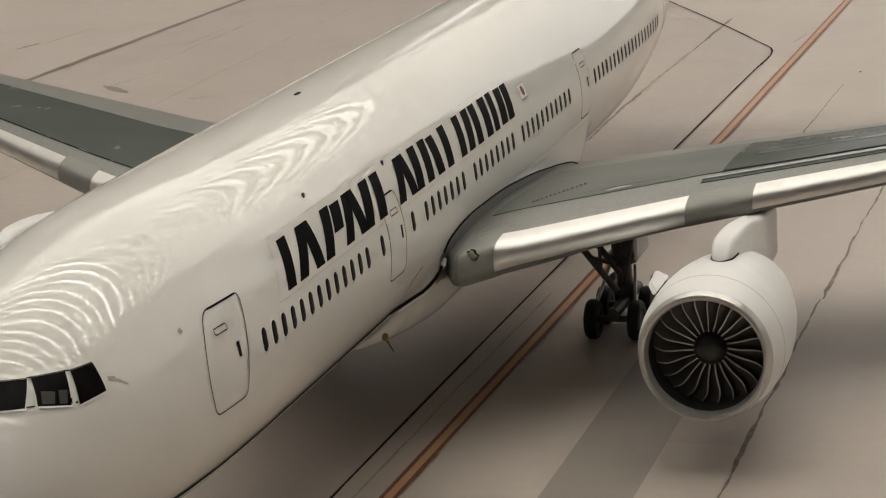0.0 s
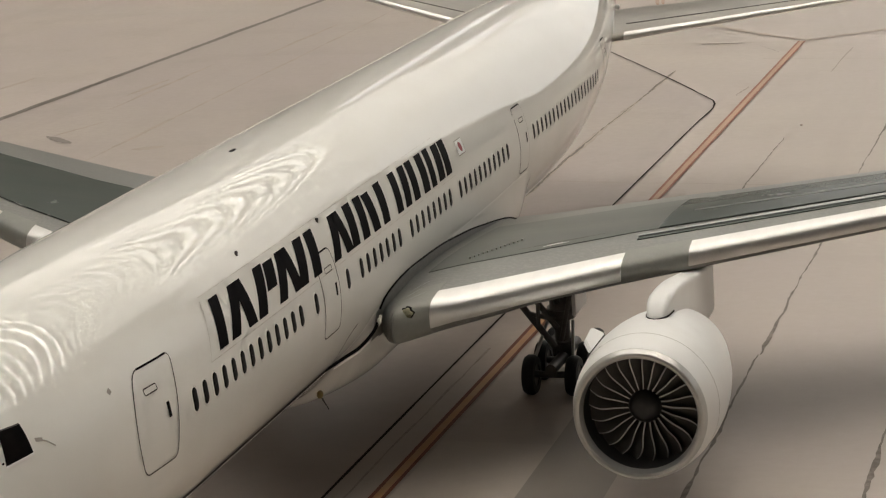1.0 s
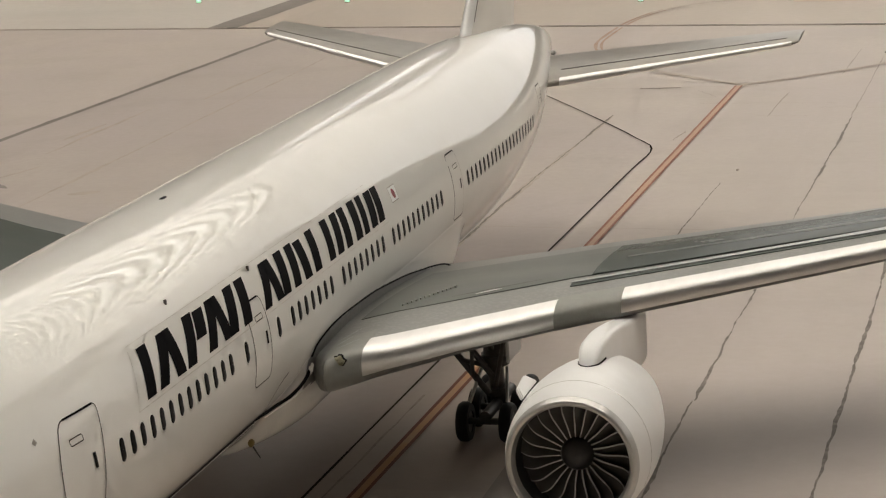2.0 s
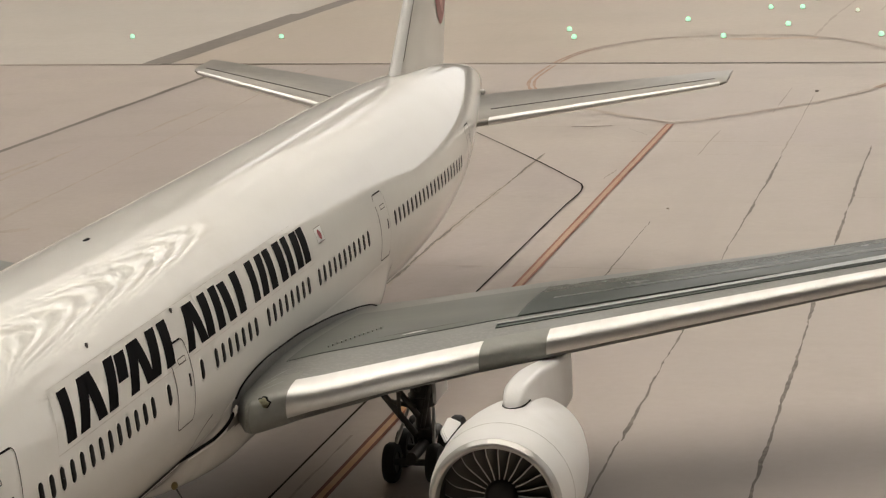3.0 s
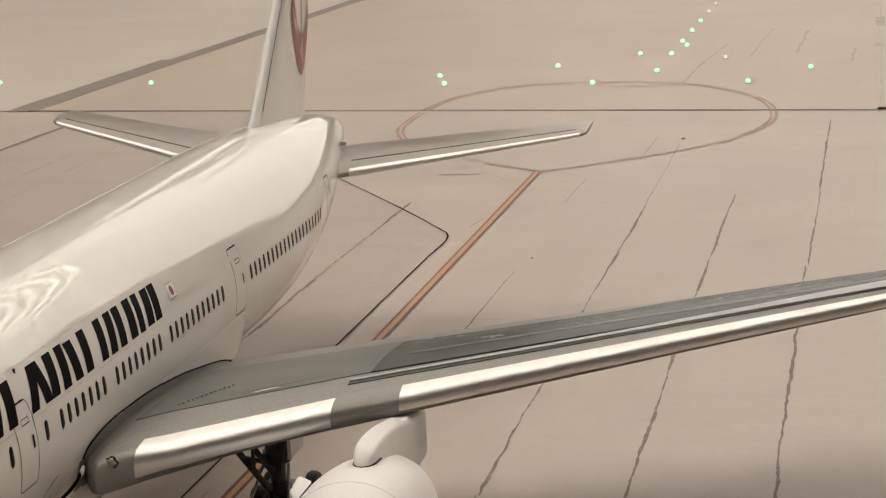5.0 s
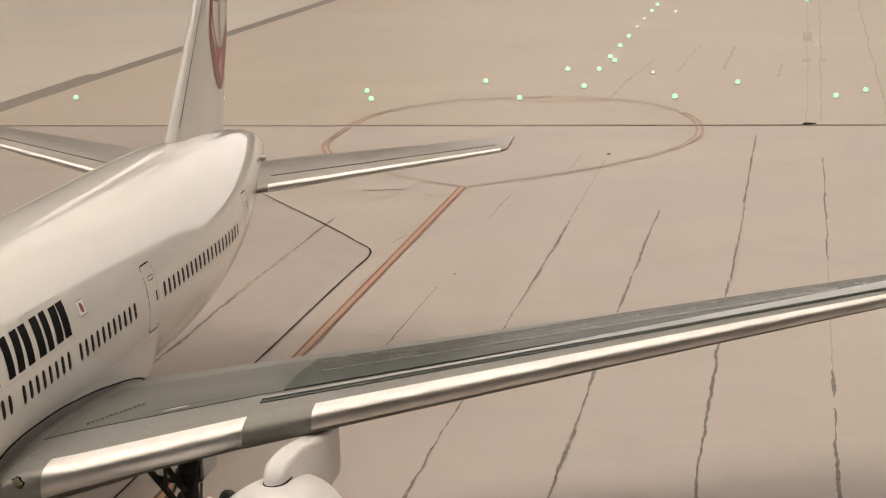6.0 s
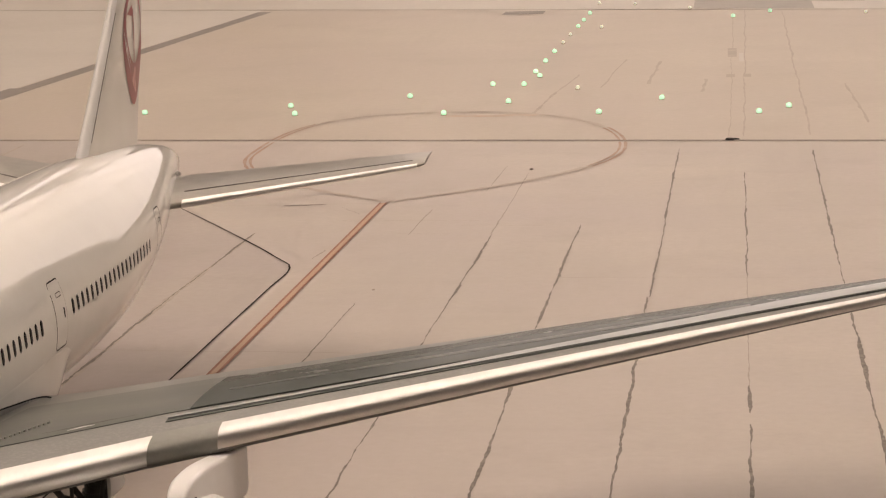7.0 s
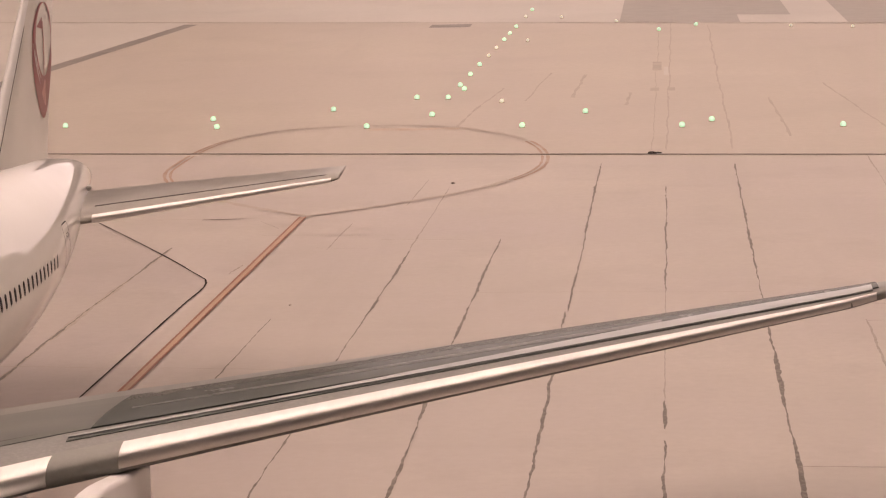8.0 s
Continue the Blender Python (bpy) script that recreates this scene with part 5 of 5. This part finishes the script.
# ---- engines ----
ENGINE_X, ENGINE_Z, LIP_Y = 9.62, 3.06, 18.6
for side in (1, -1):
    cx = ENGINE_X * side
    bm = bmesh.new()
    revolve(bm, [(1.60, LIP_Y + 0.22), (1.68, LIP_Y + 0.55), (1.735, LIP_Y + 1.0), (1.775, LIP_Y + 1.7), (1.77, LIP_Y + 2.3), (1.72, LIP_Y + 2.9), (1.62, LIP_Y + 3.6), (1.47, LIP_Y + 4.3), (1.35, LIP_Y + 4.8), (1.31, LIP_Y + 4.2)], (cx, ENGINE_Z))
    engine = part("engine_nacelle", bm, SATIN, plane, "white engine cowling with grey lip")
    bm = bmesh.new()
    revolve(bm, [(1.598, LIP_Y + 0.225), (1.57, LIP_Y + 0.1), (1.53, LIP_Y + 0.02), (1.48, LIP_Y), (1.42, LIP_Y + 0.03), (1.38, LIP_Y + 0.12), (1.36, LIP_Y + 0.25)], (cx, ENGINE_Z), 80)
    part("inlet_lip", bm, LIP, engine, "satin silver inlet lip")
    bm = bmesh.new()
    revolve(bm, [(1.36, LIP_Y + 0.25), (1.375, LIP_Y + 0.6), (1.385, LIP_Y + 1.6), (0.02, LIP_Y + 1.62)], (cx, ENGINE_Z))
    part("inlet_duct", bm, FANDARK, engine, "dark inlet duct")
    bm = bmesh.new()
    revolve(bm, [(1.73, LIP_Y + 1.02), (1.7405, LIP_Y + 1.035), (1.7405, LIP_Y + 1.045), (1.73, LIP_Y + 1.06)], (cx, ENGINE_Z))
    part("cowl_joint", bm, FAINT, engine)
    bm = bmesh.new()
    revolve(bm, [(0.0005, LIP_Y + 0.6), (0.12, LIP_Y + 0.61), (0.24, LIP_Y + 0.65), (0.34, LIP_Y + 0.72), (0.4, LIP_Y + 0.82), (0.41, LIP_Y + 1.4)], (cx, ENGINE_Z), 32)
    part("spinner", bm, material("black_spinner", (0.03, 0.028, 0.027), 0.35, grain=((0.06, 0.055, 0.05), 300, 0.45, 0.7, 0.6)), engine, "black cone spinner")
    # swept fan blades
    rowsb = []
    for i in range(13):
        f = i / 12
        r = 0.38 + 1.0 * f
        sweep = 0.032 * math.sin(f * math.pi * 1.9) + 0.07 * f
        twist = radians(34 + 34 * f)
        chord = 0.3 + 0.16 * math.sin(math.pi * min(1, f * 0.9))
        row = []
        for c, th in ((-0.5, 0.0), (-0.44, 0.022), (0.0, 0.02), (0.5, 0.0), (0.0, -0.02), (-0.44, -0.022)):
            along = c * chord
            x = sweep * r + along * math.sin(twist) + th * math.cos(twist)
            row.append((x, 0.86 + along * math.cos(twist) - th * math.sin(twist), r))
        rowsb.append(row)
    bm = bmesh.new()
    vs = grid_mesh(bm, rowsb, loop=True)
    bm.faces.new(vs[-1])
    for face in bm.faces:
        tip = [v for v in face.verts if v.co.y < 0.86 - 0.06]
        face.material_index = 1 if len(tip) == len(face.verts) else 0
    blade = part("fan_blade", bm, (FANMETAL, FANEDGE), None)
    blade_mesh = blade.data
    bpy.data.objects.remove(blade)
    for k in range(23):
        ob = new("fan_blade", blade_mesh)
        ob.parent = engine
        ob.matrix_basis = Matrix.Translation(Vector((cx, LIP_Y + 0.12, ENGINE_Z)) * S) @ Matrix.Rotation(2 * math.pi * k / 23 + 0.1, 4, "Y")
    bm = bmesh.new()
    revolve(bm, [(1.2, LIP_Y + 4.2), (1.05, LIP_Y + 5.0), (0.85, LIP_Y + 5.8), (0.65, LIP_Y + 6.6), (0.3, LIP_Y + 7.4), (0.01, LIP_Y + 7.7)], (cx, ENGINE_Z), 40)
    part("exhaust_core", bm, STRUT, engine, "grey exhaust core")
    # strake on the inboard shoulder
    a = radians(140 if side > 0 else 40)
    c = Vector((cx + 1.8 * math.cos(a), 20.6, ENGINE_Z + 1.8 * math.sin(a)))
    o = Vector((math.cos(a), 0, math.sin(a)))
    bm = bmesh.new()
    t = Vector((-o.z, 0, o.x)) * 0.06
    q = [c - Vector((0, 0.75, 0)), c - Vector((0, 0.4, 0)) + o * 0.27, c + Vector((0, 0.55, 0)) + o * 0.34, c + Vector((0, 0.8, 0))]
    f1 = [bm.verts.new(p + t) for p in q]
    f2 = [bm.verts.new(p - t) for p in q]
    bm.faces.new(f1)
    bm.faces.new(f2[::-1])
    for i in range(4):
        j = (i + 1) % 4
        bm.faces.new((f1[i], f2[i], f2[j], f1[j]))
    bmesh.ops.bevel(bm, geom=list(bm.edges), offset=0.03, segments=2, affect="EDGES")
    part("strake", bm, SATIN, engine, "small white strake")
    # pylon
    top = pchip([20.72, 20.8, 20.95, 21.2, 21.6, 22.5, 24.0, 25.3, 27.0, 28.0], [4.5, 4.78, 4.98, 5.13, 5.22, 5.2, 5.02, 4.8, 4.6, 4.35])
    half = pchip([20.72, 20.8, 20.95, 21.2, 21.6, 22.5, 27.0, 28.0], [0.05, 0.15, 0.22, 0.27, 0.3, 0.31, 0.3, 0.15])
    rows = []
    for y in [20.72, 20.76, 20.8, 20.87, 20.95, 21.07, 21.2, 21.4, 21.6, 22.0, 22.5, 23.2, 24.0, 25.3, 26.2, 27.0, 27.5, 28.0]:
        h, z = half(y), top(y)
        r = h * 0.45
        arc = [(h - r + r * math.sin(radians(15 * k)), z - r + r * math.cos(radians(15 * k))) for k in range(7)]
        rim = [(-u, w) for u, w in arc[::-1]] + arc
        rim = [(-h, 3.3)] + rim + [(h, 3.3)]
        rows.append([(cx + 0.03 * side + u, y, w) for u, w in rim])
    bm = bmesh.new()
    vs = grid_mesh(bm, rows, loop=True)
    bm.faces.new(vs[0])
    bm.faces.new(vs[-1])
    pylon = part("pylon", bm, SATIN, plane, "white engine pylon")
    bm = bmesh.new()
    foot = [(cx + 0.03 * side + 0.31 * sx, y, ENGINE_Z + math.sqrt(1.765 ** 2 - (0.31 * sx) ** 2)) for sx, y in ((-0.98, 21.6), (-0.88, 21.2), (-0.74, 20.95), (-0.4, 20.76), (0.0, 20.7), (0.4, 20.76), (0.74, 20.95), (0.88, 21.2), (0.98, 21.6))]
    tube(bm, foot, 0.025, 6)
    part("pylon_gap", bm, BLACK, pylon)


# ---- landing gear ----
def wheel(cx, cy, cz, r, w, parent):
    bm = bmesh.new()
    prof = [(r * 0.55, -w / 2), (r * 0.9, -w / 2), (r, -w / 4), (r, w / 4), (r * 0.9, w / 2), (r * 0.55, w / 2)]
    rows = [[(cx + x, cy + q * math.cos(2 * math.pi * k / 28), cz + q * math.sin(2 * math.pi * k / 28)) for k in range(28)] for q, x in prof]
    grid_mesh(bm, rows + rows[:1], loop=True)
    part("tyre", bm, TYRE, parent)
    bm = bmesh.new()
    rows = [[(cx + x, cy + q * math.cos(2 * math.pi * k / 20), cz + q * math.sin(2 * math.pi * k / 20)) for k in range(20)] for q, x in ((0.02, -w * 0.3), (r * 0.35, -w * 0.36), (r * 0.56, -w * 0.42), (r * 0.56, w * 0.42), (r * 0.35, w * 0.36), (0.02, w * 0.3))]
    grid_mesh(bm, rows, loop=True)
    part("rim", bm, STRUT, parent)


for side in (1, -1):
    gx = 4.8 * side
    bm = bmesh.new()
    rod(bm, (gx, 31.1, 0.75), (gx, 30.9, 2.1), 0.24)
    rod(bm, (gx, 30.9, 2.0), (gx, 30.8, 4.4), 0.33)
    rod(bm, (gx, 30.95, 1.95), (gx, 30.92, 2.25), 0.42)
    rod(bm, (gx, 31.05, 1.05), (gx, 31.0, 1.3), 0.36)
    gear = part("main_gear_leg", bm, STRUT, plane, "dark grey main landing gear leg")
    for a, b, r in (((gx - 0.1 * side, 30.4, 1.2), (gx - 1.5 * side, 30.1, 3.2), 0.1), ((gx, 30.4, 1.75), (gx - 0.9 * side, 30.2, 3.1), 0.09), ((gx - 0.85 * side, 30.2, 2.25), (gx - 0.05 * side, 30.4, 2.0), 0.07), ((gx - 0.5 * side, 30.2, 1.8), (gx - 0.5 * side, 30.2, 2.5), 0.06), ((gx + 0.1 * side, 30.45, 1.4), (gx + 0.5 * side, 30.2, 3.0), 0.07), ((gx, 30.5, 2.5), (gx - 0.2 * side, 29.1, 4.1), 0.1), ((gx - 0.75 * side, 29.9, 3.5), (gx - 0.1, 30.4, 3.1), 0.08), ((gx - 0.5 * side, 30.2, 2.9), (gx + 0.1, 30.4, 3.6), 0.07)):
        bm = bmesh.new()
        rod(bm, a, b, r)
        part("brace", bm, STRUT, gear)
    bm = bmesh.new()
    rod(bm, (gx, 29.4, 0.78), (gx, 32.6, 0.72), 0.17)
    part("bogie_beam", bm, STRUT, gear)
    for y in (29.6, 31.05, 32.5):
        bm = bmesh.new()
        rod(bm, (gx - 0.7, y, 0.6), (gx + 0.7, y, 0.6), 0.1)
        part("axle", bm, STRUT, gear)
        for dx in (-0.63, 0.63):
            wheel(gx + dx, y, 0.58, 0.58, 0.34, gear)
    for dx in (-0.35, 0.4):
        bm = bmesh.new()
        rod(bm, (gx + dx, 30.7, 1.9), (gx + dx * 1.5, 29.7, 1.05), 0.05)
        part("link", bm, LIP, gear)
    bm = bmesh.new()
    box(bm, (gx + 0.5 * side - 0.05, 30.4, 2.1), (gx + 0.5 * side + 0.05, 31.9, 4.2), 0.03)
    part("gear_door", bm, SATIN, gear, "light grey gear door")
bm = bmesh.new()
rod(bm, (0, 5.6, 0.5), (0, 5.8, 3.6), 0.2)
nose = part("nose_gear_leg", bm, STRUT, plane, "dark grey nose landing gear leg")
bm = bmesh.new()
rod(bm, (-0.45, 5.6, 0.5), (0.45, 5.6, 0.5), 0.09)
part("axle", bm, STRUT, nose)
for dx in (-0.4, 0.4):
    wheel(dx, 5.6, 0.5, 0.5, 0.35, nose)
